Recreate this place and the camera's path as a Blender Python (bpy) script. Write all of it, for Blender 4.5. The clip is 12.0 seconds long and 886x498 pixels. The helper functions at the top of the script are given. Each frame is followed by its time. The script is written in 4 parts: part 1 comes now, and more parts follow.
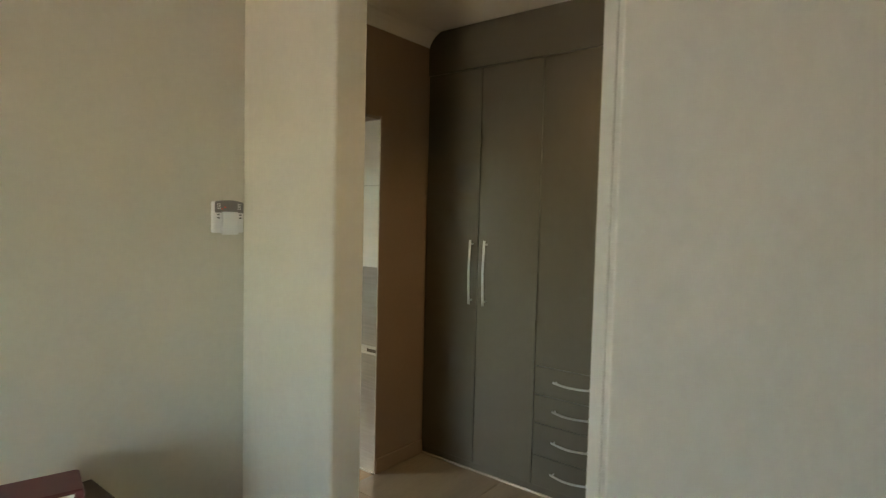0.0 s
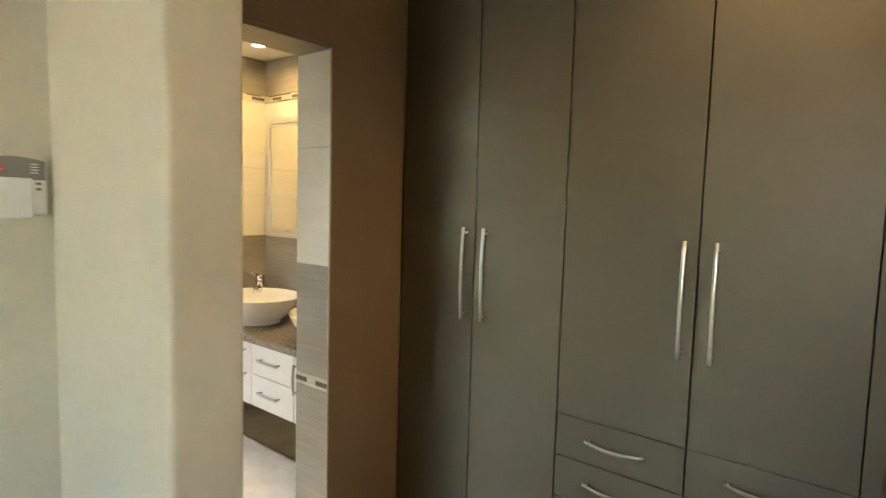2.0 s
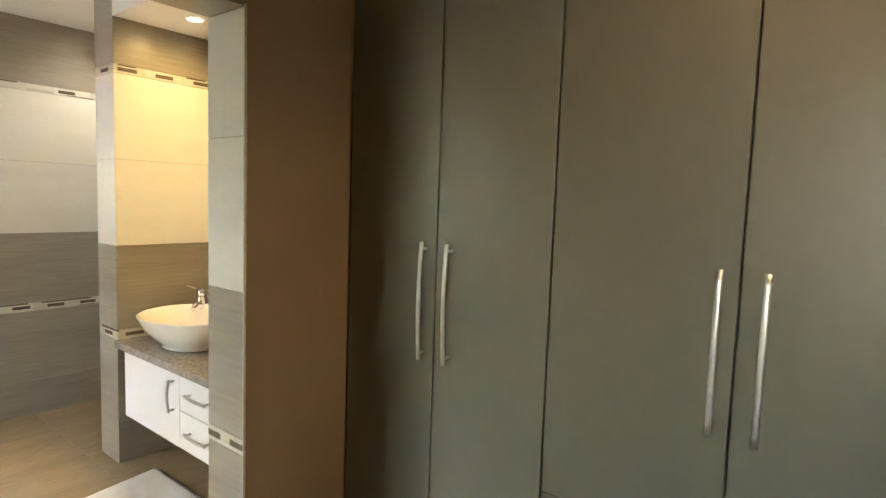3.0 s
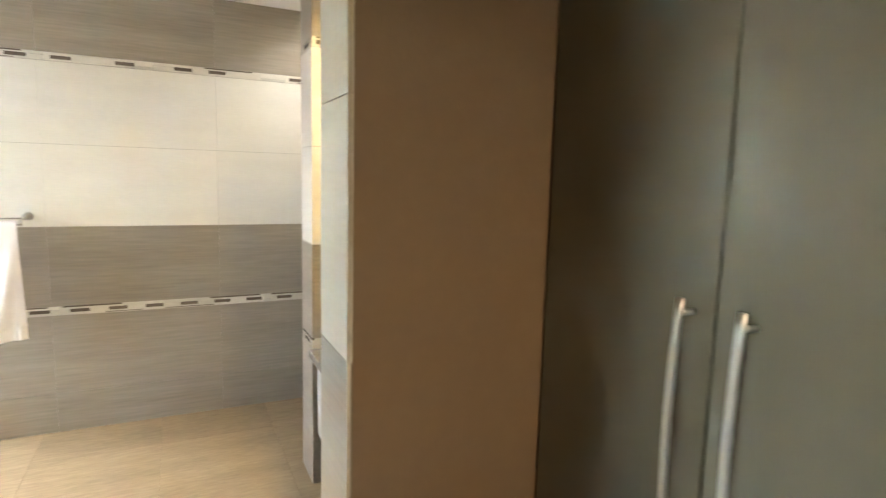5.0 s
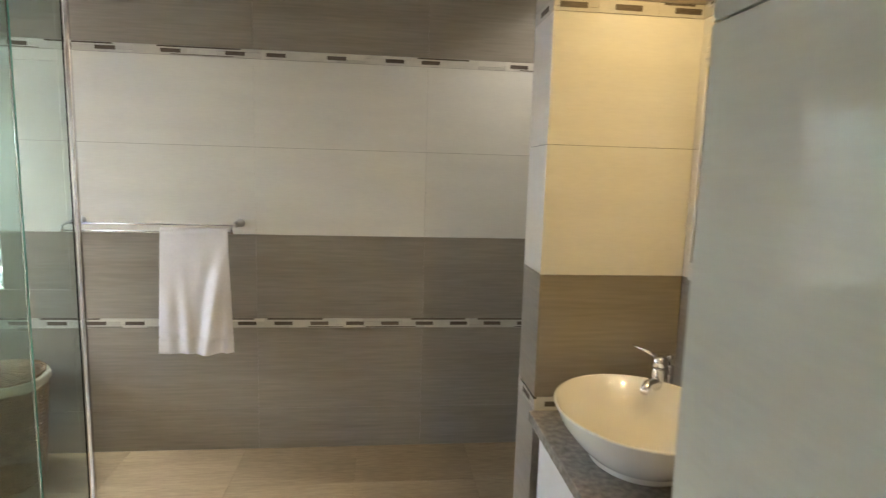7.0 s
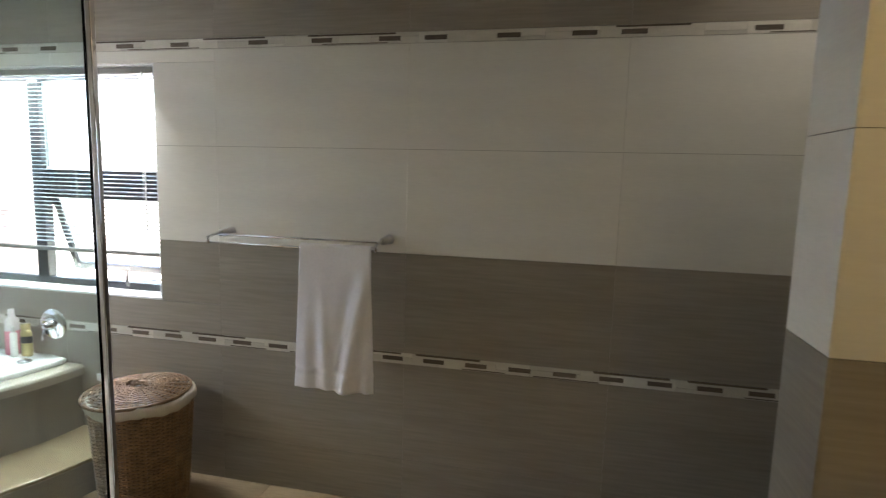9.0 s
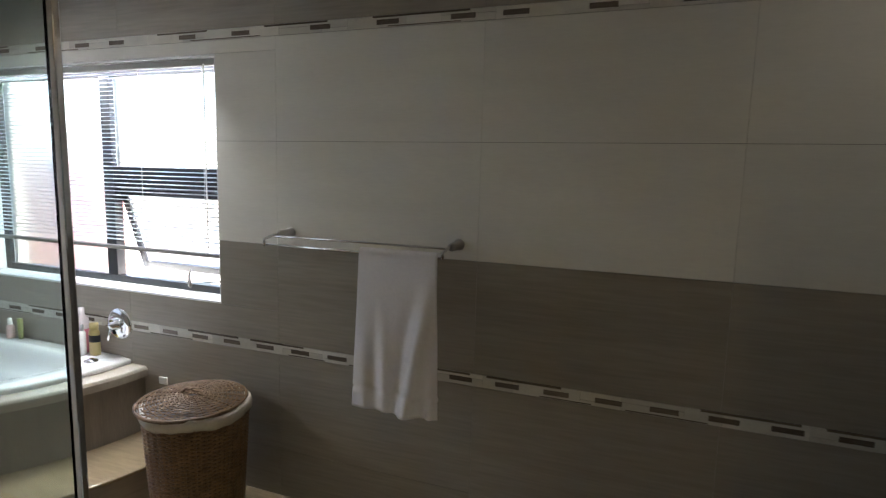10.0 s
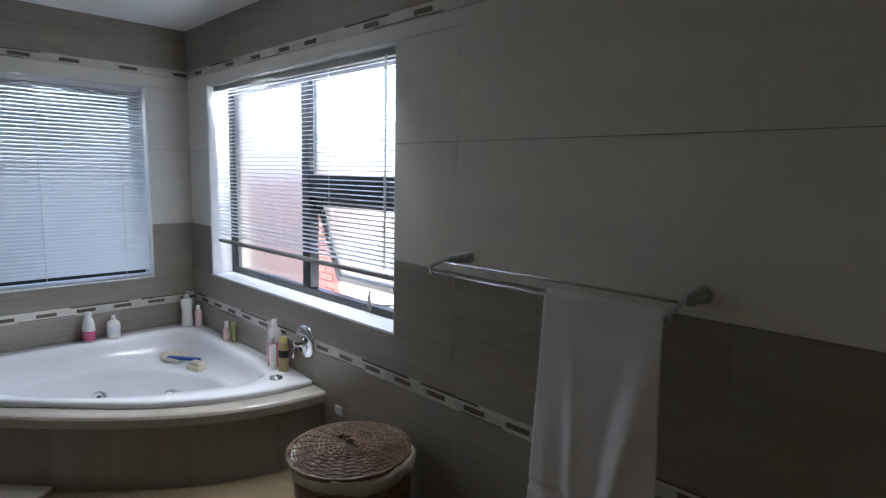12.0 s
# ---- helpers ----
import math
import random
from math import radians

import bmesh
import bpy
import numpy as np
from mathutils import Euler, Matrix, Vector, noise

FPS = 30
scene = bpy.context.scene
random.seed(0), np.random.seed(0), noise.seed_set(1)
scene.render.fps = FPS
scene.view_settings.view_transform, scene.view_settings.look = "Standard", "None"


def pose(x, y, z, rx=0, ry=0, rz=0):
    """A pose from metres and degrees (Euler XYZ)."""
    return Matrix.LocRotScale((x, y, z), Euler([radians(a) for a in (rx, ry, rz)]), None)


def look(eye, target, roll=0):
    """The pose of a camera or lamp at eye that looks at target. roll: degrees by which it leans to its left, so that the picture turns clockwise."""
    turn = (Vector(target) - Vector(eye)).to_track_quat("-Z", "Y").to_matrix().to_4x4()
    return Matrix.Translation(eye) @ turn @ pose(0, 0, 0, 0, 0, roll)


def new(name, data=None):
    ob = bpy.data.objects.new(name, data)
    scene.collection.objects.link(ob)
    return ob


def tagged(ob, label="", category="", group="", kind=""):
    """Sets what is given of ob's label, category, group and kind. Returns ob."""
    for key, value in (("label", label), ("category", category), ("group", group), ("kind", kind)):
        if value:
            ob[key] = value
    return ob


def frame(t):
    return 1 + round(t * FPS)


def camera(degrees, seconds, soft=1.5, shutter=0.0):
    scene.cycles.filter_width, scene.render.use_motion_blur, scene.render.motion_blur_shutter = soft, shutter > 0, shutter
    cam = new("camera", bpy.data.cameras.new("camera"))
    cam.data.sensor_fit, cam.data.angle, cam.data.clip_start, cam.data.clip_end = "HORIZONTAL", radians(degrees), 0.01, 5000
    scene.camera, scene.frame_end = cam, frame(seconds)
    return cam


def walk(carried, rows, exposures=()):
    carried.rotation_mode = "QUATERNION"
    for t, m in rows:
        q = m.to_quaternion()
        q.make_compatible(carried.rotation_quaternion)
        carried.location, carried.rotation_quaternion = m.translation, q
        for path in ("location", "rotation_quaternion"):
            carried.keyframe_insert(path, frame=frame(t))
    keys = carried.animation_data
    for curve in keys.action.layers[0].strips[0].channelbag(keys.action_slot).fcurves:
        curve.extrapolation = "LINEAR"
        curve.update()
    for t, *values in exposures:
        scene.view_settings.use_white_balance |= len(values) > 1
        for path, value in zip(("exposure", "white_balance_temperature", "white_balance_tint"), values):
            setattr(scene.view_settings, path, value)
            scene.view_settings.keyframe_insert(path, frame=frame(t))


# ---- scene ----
cam = camera(76.5, 12.0, soft=1.25, shutter=0.4)
PATH = [
    (0, (-2.626, -2.234, 1.462), (-1.064, -0.989, 1.355), 1.4),
    (0.5, (-2.387, -2.045, 1.435), (-0.829, -0.799, 1.285), 1.6),
    (1, (-2.15, -1.906, 1.446), (-0.59, -0.666, 1.279), 1.6),
    (1.5, (-1.982, -1.792, 1.448), (-0.434, -0.538, 1.273), 1.6),
    (2, (-1.806, -1.69, 1.444), (-0.253, -0.441, 1.275), 1.6),
    (2.5, (-1.542, -1.611, 1.418), (0.011, -0.36, 1.266), 1.9),
    (2.7, (-1.458, -1.558, 1.439), (0.112, -0.331, 1.274), 2.0),
    (4.5, (-0.724, -1.034, 1.515), (0.45, 0.567, 1.266), 1.3),
    (5, (-0.668, -0.915, 1.504), (0.192, 0.873, 1.252), 1.5),
    (5.5, (-0.693, -0.749, 1.522), (0.041, 1.094, 1.27), 1.7),
    (6, (-0.701, -0.569, 1.512), (-0.059, 1.308, 1.257), 1.7),
    (6.5, (-0.683, -0.368, 1.521), (-0.218, 1.561, 1.264), 1.6),
    (7, (-0.648, -0.217, 1.521), (-0.432, 1.754, 1.256), 1.6),
    (8.8, (-0.617, 0.386, 1.524), (-0.97, 2.338, 1.265), 1.5),
    (9, (-0.609, 0.448, 1.518), (-1.046, 2.382, 1.263), 1.5),
    (9.5, (-0.588, 0.595, 1.496), (-1.209, 2.477, 1.236), 1.5),
    (10, (-0.676, 0.745, 1.511), (-1.375, 2.600, 1.245), 1.5),
    (10.5, (-0.744, 0.910, 1.508), (-1.533, 2.726, 1.248), 1.4),
    (11, (-0.812, 1.106, 1.535), (-1.771, 2.839, 1.257), 0.8),
    (11.5, (-0.809, 1.264, 1.518), (-2.053, 2.808, 1.256), 1.0),
    (12, (-0.883, 1.378, 1.518), (-2.28, 2.786, 1.255), 1.2),
]
walk(cam, [(t, look(eye, target, roll)) for t, eye, target, roll in PATH],
     exposures=[(0, 6.05, 7900, 9), (0.5, 6.15, 7950, 9), (1.5, 6.55, 7950, 9), (2.5, 6.7, 7550, 10), (4.5, 7.4, 6750, 10), (5.5, 7.0, 6550, 10), (6.5, 6.35, 6600, 10), (7, 6.05, 6650, 10),
                (9, 4.95, 6650, 10), (9.5, 4.6, 6550, 10), (10.5, 3.9, 6400, 11), (11.5, 3.3, 6100, 11), (12, 3.2, 6000, 11)])

# ---- light ----
world = bpy.data.worlds.new("world")
scene.world = world
world.use_nodes = True
wn = world.node_tree.nodes
sky = wn.new("ShaderNodeTexSky")
sky.sky_type, sky.sun_disc = "NISHITA", False
sky.sun_elevation, sky.sun_rotation = radians(54), radians(84)
world.node_tree.links.new(sky.outputs[0], wn["Background"].inputs[0])
wn["Background"].inputs[1].default_value = 0.15


def lamp(name, kind, m, energy, color=(1, 1, 1), **more):
    data = bpy.data.lights.new(name, kind)
    data.energy, data.color = energy, color
    for key, value in more.items():
        if key == "size":
            data.shape, data.size, data.size_y = "RECTANGLE", value[0], value[1]
        elif key == "spread":
            data.spread = radians(value)
        elif key == "angle":
            data.angle = radians(value)
        elif key == "spot":
            data.spot_size, data.spot_blend, data.shadow_soft_size = radians(value), 0.7, 0.03
    ob = new(name, data)
    ob.matrix_world = m
    return ob


lamp("sun", "SUN", look((0, 0, 5), (-3.6, -0.35, 0.1)), 4.0, (1, 0.95, 0.88), angle=0.6)
# strip lamps added in the openings of both bathroom windows, standing in for skylight
lamp("bath_window_light", "AREA", look((-3.40, 2.797, 1.985), (-3.5, 1.78, 0.4)), 1.75, (0.95, 0.98, 1.0), size=(1.6, 0.024), spread=120)
lamp("bath_window_light", "AREA", look((-4.532, 1.87, 1.985), (-3.2, 2.7, 1.3)), 0.22, (0.95, 0.98, 1.0), size=(1.15, 0.014), spread=92)
lamp("bath_window_light", "AREA", look((-3.40, 2.897, 1.985), (-3.40, 2.85, 0.9)), 2.0, (0.95, 0.98, 1.0), size=(1.6, 0.05), spread=130)
# warm recessed lamps over the vanity and in the dressing room
WARM = (1.0, 0.69, 0.265)
lamp("vanity_light", "SPOT", look((0.17, 1.36, 2.325), (0.17, 1.36, 0)), 0.12, WARM, spot=168)
lamp("vanity_light", "SPOT", look((0.17, 0.62, 2.325), (0.17, 0.62, 0)), 0.40, WARM, spot=168)
# alcove spot: fill added behind the pillar to brighten the towel wall, no known lamp
lamp("alcove_fill", "SPOT", look((0.2, 2.38, 2.49), (0.2, 2.38, 0)), 0.155, (1, 0.93, 0.84), spot=150)
lamp("dressing_light", "SPOT", look((-0.24, -1.58, 2.55), (-0.24, -1.58, 0)), 0.46, (1, 0.72, 0.42), spot=140)
# ---- materials ----


def material(name, color, rough=0.5, metal=0.0, vary=0.08, scale=3.0, bump=0.0, bump_scale=60.0, stretch=(1, 1, 1), piece=0.0, **more):
    """Principled surface with two scales of variation in colour and a fine bump."""
    m = bpy.data.materials.new(name)
    m.use_nodes = True
    nt = m.node_tree
    nodes, links = nt.nodes, nt.links
    p = nodes["Principled BSDF"]
    p.inputs["Roughness"].default_value, p.inputs["Metallic"].default_value = rough, metal
    for key, value in more.items():
        p.inputs[key.replace("_", " ")].default_value = value
    mp = nodes.new("ShaderNodeMapping")
    mp.inputs["Scale"].default_value = stretch
    geo = nodes.new("ShaderNodeNewGeometry")
    info = nodes.new("ShaderNodeObjectInfo")
    if piece:
        jump = nodes.new("ShaderNodeVectorMath")
        jump.operation = "MULTIPLY_ADD"
        jump.inputs[1].default_value = (7, 11, 5)
        links.new(info.outputs["Random"], jump.inputs[0])
        links.new(geo.outputs["Position"], jump.inputs[2])
        links.new(jump.outputs[0], mp.inputs[0])
    else:
        links.new(geo.outputs["Position"], mp.inputs[0])
    n1, n2 = nodes.new("ShaderNodeTexNoise"), nodes.new("ShaderNodeTexNoise")
    n1.inputs["Scale"].default_value, n2.inputs["Scale"].default_value = scale, scale * 12
    n2.inputs["Detail"].default_value = 6
    mix = nodes.new("ShaderNodeMath")
    mix.operation = "ADD"
    links.new(mp.outputs[0], n1.inputs[0]), links.new(mp.outputs[0], n2.inputs[0])
    links.new(n1.outputs[0], mix.inputs[0]), links.new(n2.outputs[0], mix.inputs[1])
    ramp = nodes.new("ShaderNodeMapRange")
    ramp.inputs[1].default_value, ramp.inputs[2].default_value = 0.6, 1.4
    ramp.inputs[3].default_value, ramp.inputs[4].default_value = 1 - vary, 1 + vary
    links.new(mix.outputs[0], ramp.inputs[0])
    mul = nodes.new("ShaderNodeVectorMath")
    mul.operation = "SCALE"
    mul.inputs[0].default_value = color
    links.new(ramp.outputs[0], mul.inputs["Scale"])
    if piece:
        each, tone = nodes.new("ShaderNodeMapRange"), nodes.new("ShaderNodeVectorMath")
        each.inputs[3].default_value, each.inputs[4].default_value = 1 - piece, 1 + piece
        tone.operation = "SCALE"
        links.new(info.outputs["Random"], each.inputs[0])
        links.new(mul.outputs[0], tone.inputs[0]), links.new(each.outputs[0], tone.inputs["Scale"])
        links.new(tone.outputs[0], p.inputs["Base Color"])
    else:
        links.new(mul.outputs[0], p.inputs["Base Color"])
    if bump:
        n3, b = nodes.new("ShaderNodeTexNoise"), nodes.new("ShaderNodeBump")
        n3.inputs["Scale"].default_value, n3.inputs["Detail"].default_value = bump_scale, 4
        b.inputs["Strength"].default_value, b.inputs["Distance"].default_value = bump, 0.002
        links.new(mp.outputs[0], n3.inputs[0]), links.new(n3.outputs[0], b.inputs["Height"])
        links.new(b.outputs[0], p.inputs["Normal"])
    return m


WALL = material("beige_paint", (0.60, 0.56, 0.455), 0.5, vary=0.035, bump=0.2, bump_scale=90)
PANEL = material("satin_beige_paint", (0.44, 0.415, 0.375), 0.22, vary=0.05, bump=0.06, bump_scale=20)
BROWN = material("brown_paint", (0.285, 0.208, 0.142), 0.5, vary=0.05, bump=0.2, bump_scale=90)
CEIL = material("ceiling_white", (0.78, 0.77, 0.75), 0.8, vary=0.02)
DOORS = material("taupe_laminate", (0.099, 0.087, 0.062), 0.35, vary=0.05, scale=2, bump=0.06, piece=0.03)
# near-black board: shade in the wardrobe's door seams is put into its colour
DARKGAP = material("gap_shade_board", (0.035, 0.03, 0.025), 0.7)
STEEL = material("brushed_steel", (0.47, 0.46, 0.45), 0.32, 1.0, vary=0.06, stretch=(1, 1, 0.1))
CHROME = material("chrome", (0.75, 0.75, 0.77), 0.06, 1.0, vary=0.01)
CREAM = material("cream_tile", (0.72, 0.695, 0.635), 0.06, vary=0.05, stretch=(0.6, 0.6, 4), piece=0.02, Specular_IOR_Level=0.09)
TAUPE = material("taupe_tile", (0.287, 0.254, 0.21), 0.30, vary=0.2, scale=1.5, stretch=(0.3, 0.3, 5), bump=0.15, bump_scale=30, piece=0.05)
SKIRT = material("taupe_skirt_tile", (0.26, 0.228, 0.196), 0.24, vary=0.13, scale=2.2, stretch=(6, 6, 0.6), bump=0.1, bump_scale=20, piece=0.08)
GROUT = material("grout", (0.36, 0.33, 0.28), 0.9, vary=0.1)
GROUT_F = material("floor_grout", (0.34, 0.255, 0.16), 0.9, vary=0.1)
STRIP = material("pale_glass_strip", (0.60, 0.57, 0.51), 0.2, vary=0.12, scale=12, stretch=(1, 1, 3), piece=0.13)
MOSAIC = material("dark_mosaic", (0.14, 0.115, 0.092), 0.22, vary=0.3, scale=30, stretch=(1, 1, 6), piece=0.25)
FLOOR_T = material("tan_floor_tile", (0.315, 0.24, 0.15), 0.2, vary=0.2, scale=1.6, stretch=(0.7, 4, 1), piece=0.04)
FLOOR_B = material("grey_floor_tile", (0.20, 0.172, 0.132), 0.35, vary=0.18, stretch=(0.7, 4, 1), piece=0.05)
WHITE = material("white_gloss", (0.78, 0.78, 0.77), 0.18, vary=0.015)
CERAMIC = material("white_ceramic", (0.82, 0.81, 0.78), 0.07, vary=0.01)
STONE = material("granite_top", (0.26, 0.235, 0.205), 0.2, vary=0.5, scale=48)
BLACK = material("black_aluminium", (0.012, 0.013, 0.017), 0.35, vary=0.1)
SLAT = material("grey_blind_slat", (0.66, 0.70, 0.75), 0.35, 0.1, vary=0.03)
CORD = material("white_cord", (0.75, 0.75, 0.73), 0.7)
TOWEL = material("white_towelling", (0.79, 0.765, 0.79), 0.95, vary=0.05, scale=8, bump=0.6, bump_scale=420)
RUG = material("white_bath_mat", (0.70, 0.68, 0.66), 0.95, vary=0.12, scale=14, bump=1.0, bump_scale=140)
WICKER = material("brown_wicker", (0.255, 0.155, 0.083), 0.38, vary=0.6, scale=22)
LIDWICKER = material("glossy_brown_wicker", (0.20, 0.125, 0.072), 0.25, vary=0.6, scale=26)
LINEN = material("cream_linen", (0.68, 0.62, 0.52), 0.9, vary=0.08, scale=10, bump=0.5, bump_scale=250)
PALECLOTH = material("pale_grey_cotton", (0.42, 0.42, 0.45), 0.9, vary=0.08, scale=10, bump=0.4, bump_scale=250)
LINER = material("cream_liner_cloth", (0.50, 0.45, 0.37), 0.9, vary=0.1, scale=10, bump=0.5, bump_scale=250)
ACRYL = material("white_acrylic", (0.80, 0.80, 0.81), 0.09, vary=0.01)
MAROON = material("maroon_leatherette", (0.10, 0.018, 0.02), 0.4, vary=0.1, bump=0.2, bump_scale=200)
# dark wood of the table; its dark colour also serves as shade inside the basket
DWOOD_SHADE = material("dark_wood_and_shade", (0.06, 0.035, 0.022), 0.4, vary=0.25, stretch=(1, 8, 8))
PLASTIC = material("white_plastic", (0.78, 0.77, 0.74), 0.4, vary=0.02)
GREYP = material("grey_plastic", (0.19, 0.185, 0.17), 0.4, vary=0.03)
PINK = material("pink_liquid", (0.62, 0.12, 0.24), 0.15, vary=0.05)
PINKW = material("pale_pink_liquid", (0.70, 0.26, 0.32), 0.12, vary=0.05)
CLEARGREY = material("clear_grey_plastic", (0.62, 0.56, 0.57), 0.15, vary=0.04)
PALEPINK = material("pale_pink_plastic", (0.68, 0.49, 0.48), 0.25, vary=0.05)
GOLD = material("olive_gold_plastic", (0.40, 0.33, 0.14), 0.3, vary=0.05)
GREENP = material("green_tube_plastic", (0.25, 0.28, 0.10), 0.3, vary=0.05)
BLUEP = material("blue_plastic", (0.02, 0.07, 0.32), 0.3, vary=0.05)
SOAP = material("cream_soap", (0.70, 0.62, 0.45), 0.45, vary=0.05)
BRICK = material("red_brick", (0.42, 0.185, 0.14), 0.85, vary=0.2, scale=6, bump=0.5, piece=0.12)
LEDGE = material("pale_stone", (0.45, 0.405, 0.345), 0.25, vary=0.12, scale=4)
EARTH = material("paving", (0.42, 0.38, 0.33), 0.9, vary=0.15, scale=1.5)
PAPER = material("white_paper", (0.78, 0.78, 0.76), 0.7, vary=0.02)
GLASS = material("clear_glass", (0.68, 0.80, 0.77), 0.0, vary=0.0, Transmission_Weight=1.0, IOR=1.45)
GLASSEDGE = material("green_glass_edge", (0.15, 0.42, 0.34), 0.15, vary=0.05, Transmission_Weight=0.5)
FROST = material("frosted_glass", (0.42, 0.42, 0.43), 0.34, vary=0.0, Transmission_Weight=1.0, IOR=1.3)
FRAME = material("pale_brushed_aluminium", (0.72, 0.70, 0.66), 0.35, 0.6, vary=0.05, stretch=(1, 0.1, 1))
MIRROR = material("mirror_silver", (0.92, 0.92, 0.92), 0.01, 1.0, vary=0.0)
LED = material("red_indicator", (0.8, 0.05, 0.03), 0.4, Emission_Strength=0.03, Emission_Color=(1, 0.08, 0.03, 1))
BULB = material("lit_lamp_lens", (1, 0.9, 0.75), 0.4, Emission_Strength=0.6, Emission_Color=(1, 0.85, 0.6, 1))

# ---- building helpers ----


def box(bm, a, b, bevel=0.0, segments=2):
    """A box from corner a to corner b, with its edges rounded off."""
    lo, hi = [min(p, q) for p, q in zip(a, b)], [max(p, q) for p, q in zip(a, b)]
    r = bmesh.ops.create_cube(bm, size=1.0)
    vs = r["verts"]
    for v in vs:
        v.co = Vector([l + (h - l) * (c + 0.5) for l, h, c in zip(lo, hi, v.co)])
    if bevel:
        es = list({e for v in vs for e in v.link_edges})
        bmesh.ops.bevel(bm, geom=es, offset=bevel, segments=segments, affect="EDGES", profile=0.5)
    return bm


def mesh(name, bm, mat, parent=None, label="", smooth=False):
    me = bpy.data.meshes.new(name)
    bm.to_mesh(me)
    bm.free()
    if smooth:
        me.shade_smooth()
    for m in (mat if isinstance(mat, (list, tuple)) else [mat]):
        me.materials.append(m)
    ob = new(name, me)
    ob.parent = parent
    if label:
        ob["label"] = label
    return ob


def part(name, bm, mat, parent, label="", smooth=False):
    return mesh(name, bm, mat, parent, label, smooth)


def boxes(*pairs, bevel=0.0):
    bm = bmesh.new()
    for a, b in pairs:
        box(bm, a, b, bevel)
    return bm


def thing(name, label, category, group="", at=(0, 0, 0)):
    ob = new(name)
    ob.empty_display_size = 0.05
    ob.location = at
    return tagged(ob, label, category, group)


def structure(name, bm, mat, label="", smooth=False):
    return tagged(mesh(name, bm, mat, None, label, smooth), kind="structure")



def tube(bm, pts, r, n=8, closed=False, cap=True):
    """A round tube along points; r is one radius or one for each point."""
    pts = [Vector(p) for p in pts]
    count, rings = len(pts), []
    side = None
    for i, p in enumerate(pts):
        a = pts[i - 1] if i or closed else p
        b = pts[(i + 1) % count] if i < count - 1 or closed else p
        d = (b - a).normalized()
        if side is None:
            side = d.orthogonal().normalized()
        side = (side - d * side.dot(d)).normalized()
        up = d.cross(side)
        rr = r[i] if isinstance(r, (list, tuple)) else r
        rings.append([bm.verts.new(p + rr * (math.cos(2 * math.pi * k / n) * side + math.sin(2 * math.pi * k / n) * up)) for k in range(n)])
    for i in range(count if closed else count - 1):
        q, w = rings[i], rings[(i + 1) % count]
        for k in range(n):
            bm.faces.new((q[k], q[(k + 1) % n], w[(k + 1) % n], w[k]))
    if cap and not closed:
        bm.faces.new(rings[0][::-1]), bm.faces.new(rings[-1])
    return bm


def lathe(bm, profile, centre=(0, 0, 0), n=32, sx=1.0, sy=1.0):
    """Turns (radius, height) pairs round a vertical axis; oval by sx and sy. Ends at radius 0 are closed."""
    c, rings = Vector(centre), []
    for r, z in profile:
        if r <= 1e-6:
            rings.append([bm.verts.new(c + Vector((0, 0, z)))])
        else:
            rings.append([bm.verts.new(c + Vector((r * sx * math.cos(2 * math.pi * k / n), r * sy * math.sin(2 * math.pi * k / n), z))) for k in range(n)])
    for q, w in zip(rings, rings[1:]):
        for k in range(n):
            a, b = q[k % len(q)], q[(k + 1) % len(q)]
            d, e = w[k % len(w)], w[(k + 1) % len(w)]
            vs = []
            for v in (a, b, e, d):
                if v not in vs:
                    vs.append(v)
            if len(vs) > 2:
                bm.faces.new(vs)
    return bm


def sheet(bm, rows):
    """A grid of quads through rows of points."""
    vs = [[bm.verts.new(p) for p in row] for row in rows]
    for q, w in zip(vs, vs[1:]):
        for k in range(len(q) - 1):
            bm.faces.new((q[k], q[k + 1], w[k + 1], w[k]))
    return bm


def turned(bm, m):
    bmesh.ops.transform(bm, matrix=m, verts=bm.verts)
    return bm


PIECES = {}


def piece(name, lo, hi, normal, mat, parent):
    """A tile, brick or mosaic chip: a box with a chamfered front edge; alike sizes share one mesh."""
    size = tuple(round(h - l, 4) for l, h in zip(lo, hi))
    key = (size, normal, mat.name)
    if key not in PIECES:
        axis, sign = "xyz".index(normal[1]), 1 if normal[0] == "+" else -1
        c = min(0.0006, 0.2 * min(size))
        u, v = [k for k in range(3) if k != axis]
        bm = bmesh.new()
        loops = []
        for depth, inset in ((-0.5, 0), (0.5, 0), (0.5, 1)):
            loop = []
            for su, sv in ((-1, -1), (1, -1), (1, 1), (-1, 1)):
                p = [0, 0, 0]
                p[axis] = sign * (depth * size[axis] - (c if depth > 0 and not inset else 0))
                p[u], p[v] = su * (size[u] / 2 - inset * c), sv * (size[v] / 2 - inset * c)
                loop.append(bm.verts.new(p))
            loops.append(loop)
        for q, w in zip(loops, loops[1:]):
            for k in range(4):
                bm.faces.new((q[k], q[(k + 1) % 4], w[(k + 1) % 4], w[k]))
        bm.faces.new(loops[-1])
        bmesh.ops.recalc_face_normals(bm, faces=bm.faces)
        if bm.faces and bm.faces[-1].normal[axis] * sign < 0:
            bmesh.ops.reverse_faces(bm, faces=bm.faces)
        me = bpy.data.meshes.new(name)
        bm.to_mesh(me)
        bm.free()
        me.materials.append(mat)
        PIECES[key] = me
    ob = new(name, PIECES[key])
    ob.location = [(l + h) / 2 for l, h in zip(lo, hi)]
    ob.parent = parent
    return ob


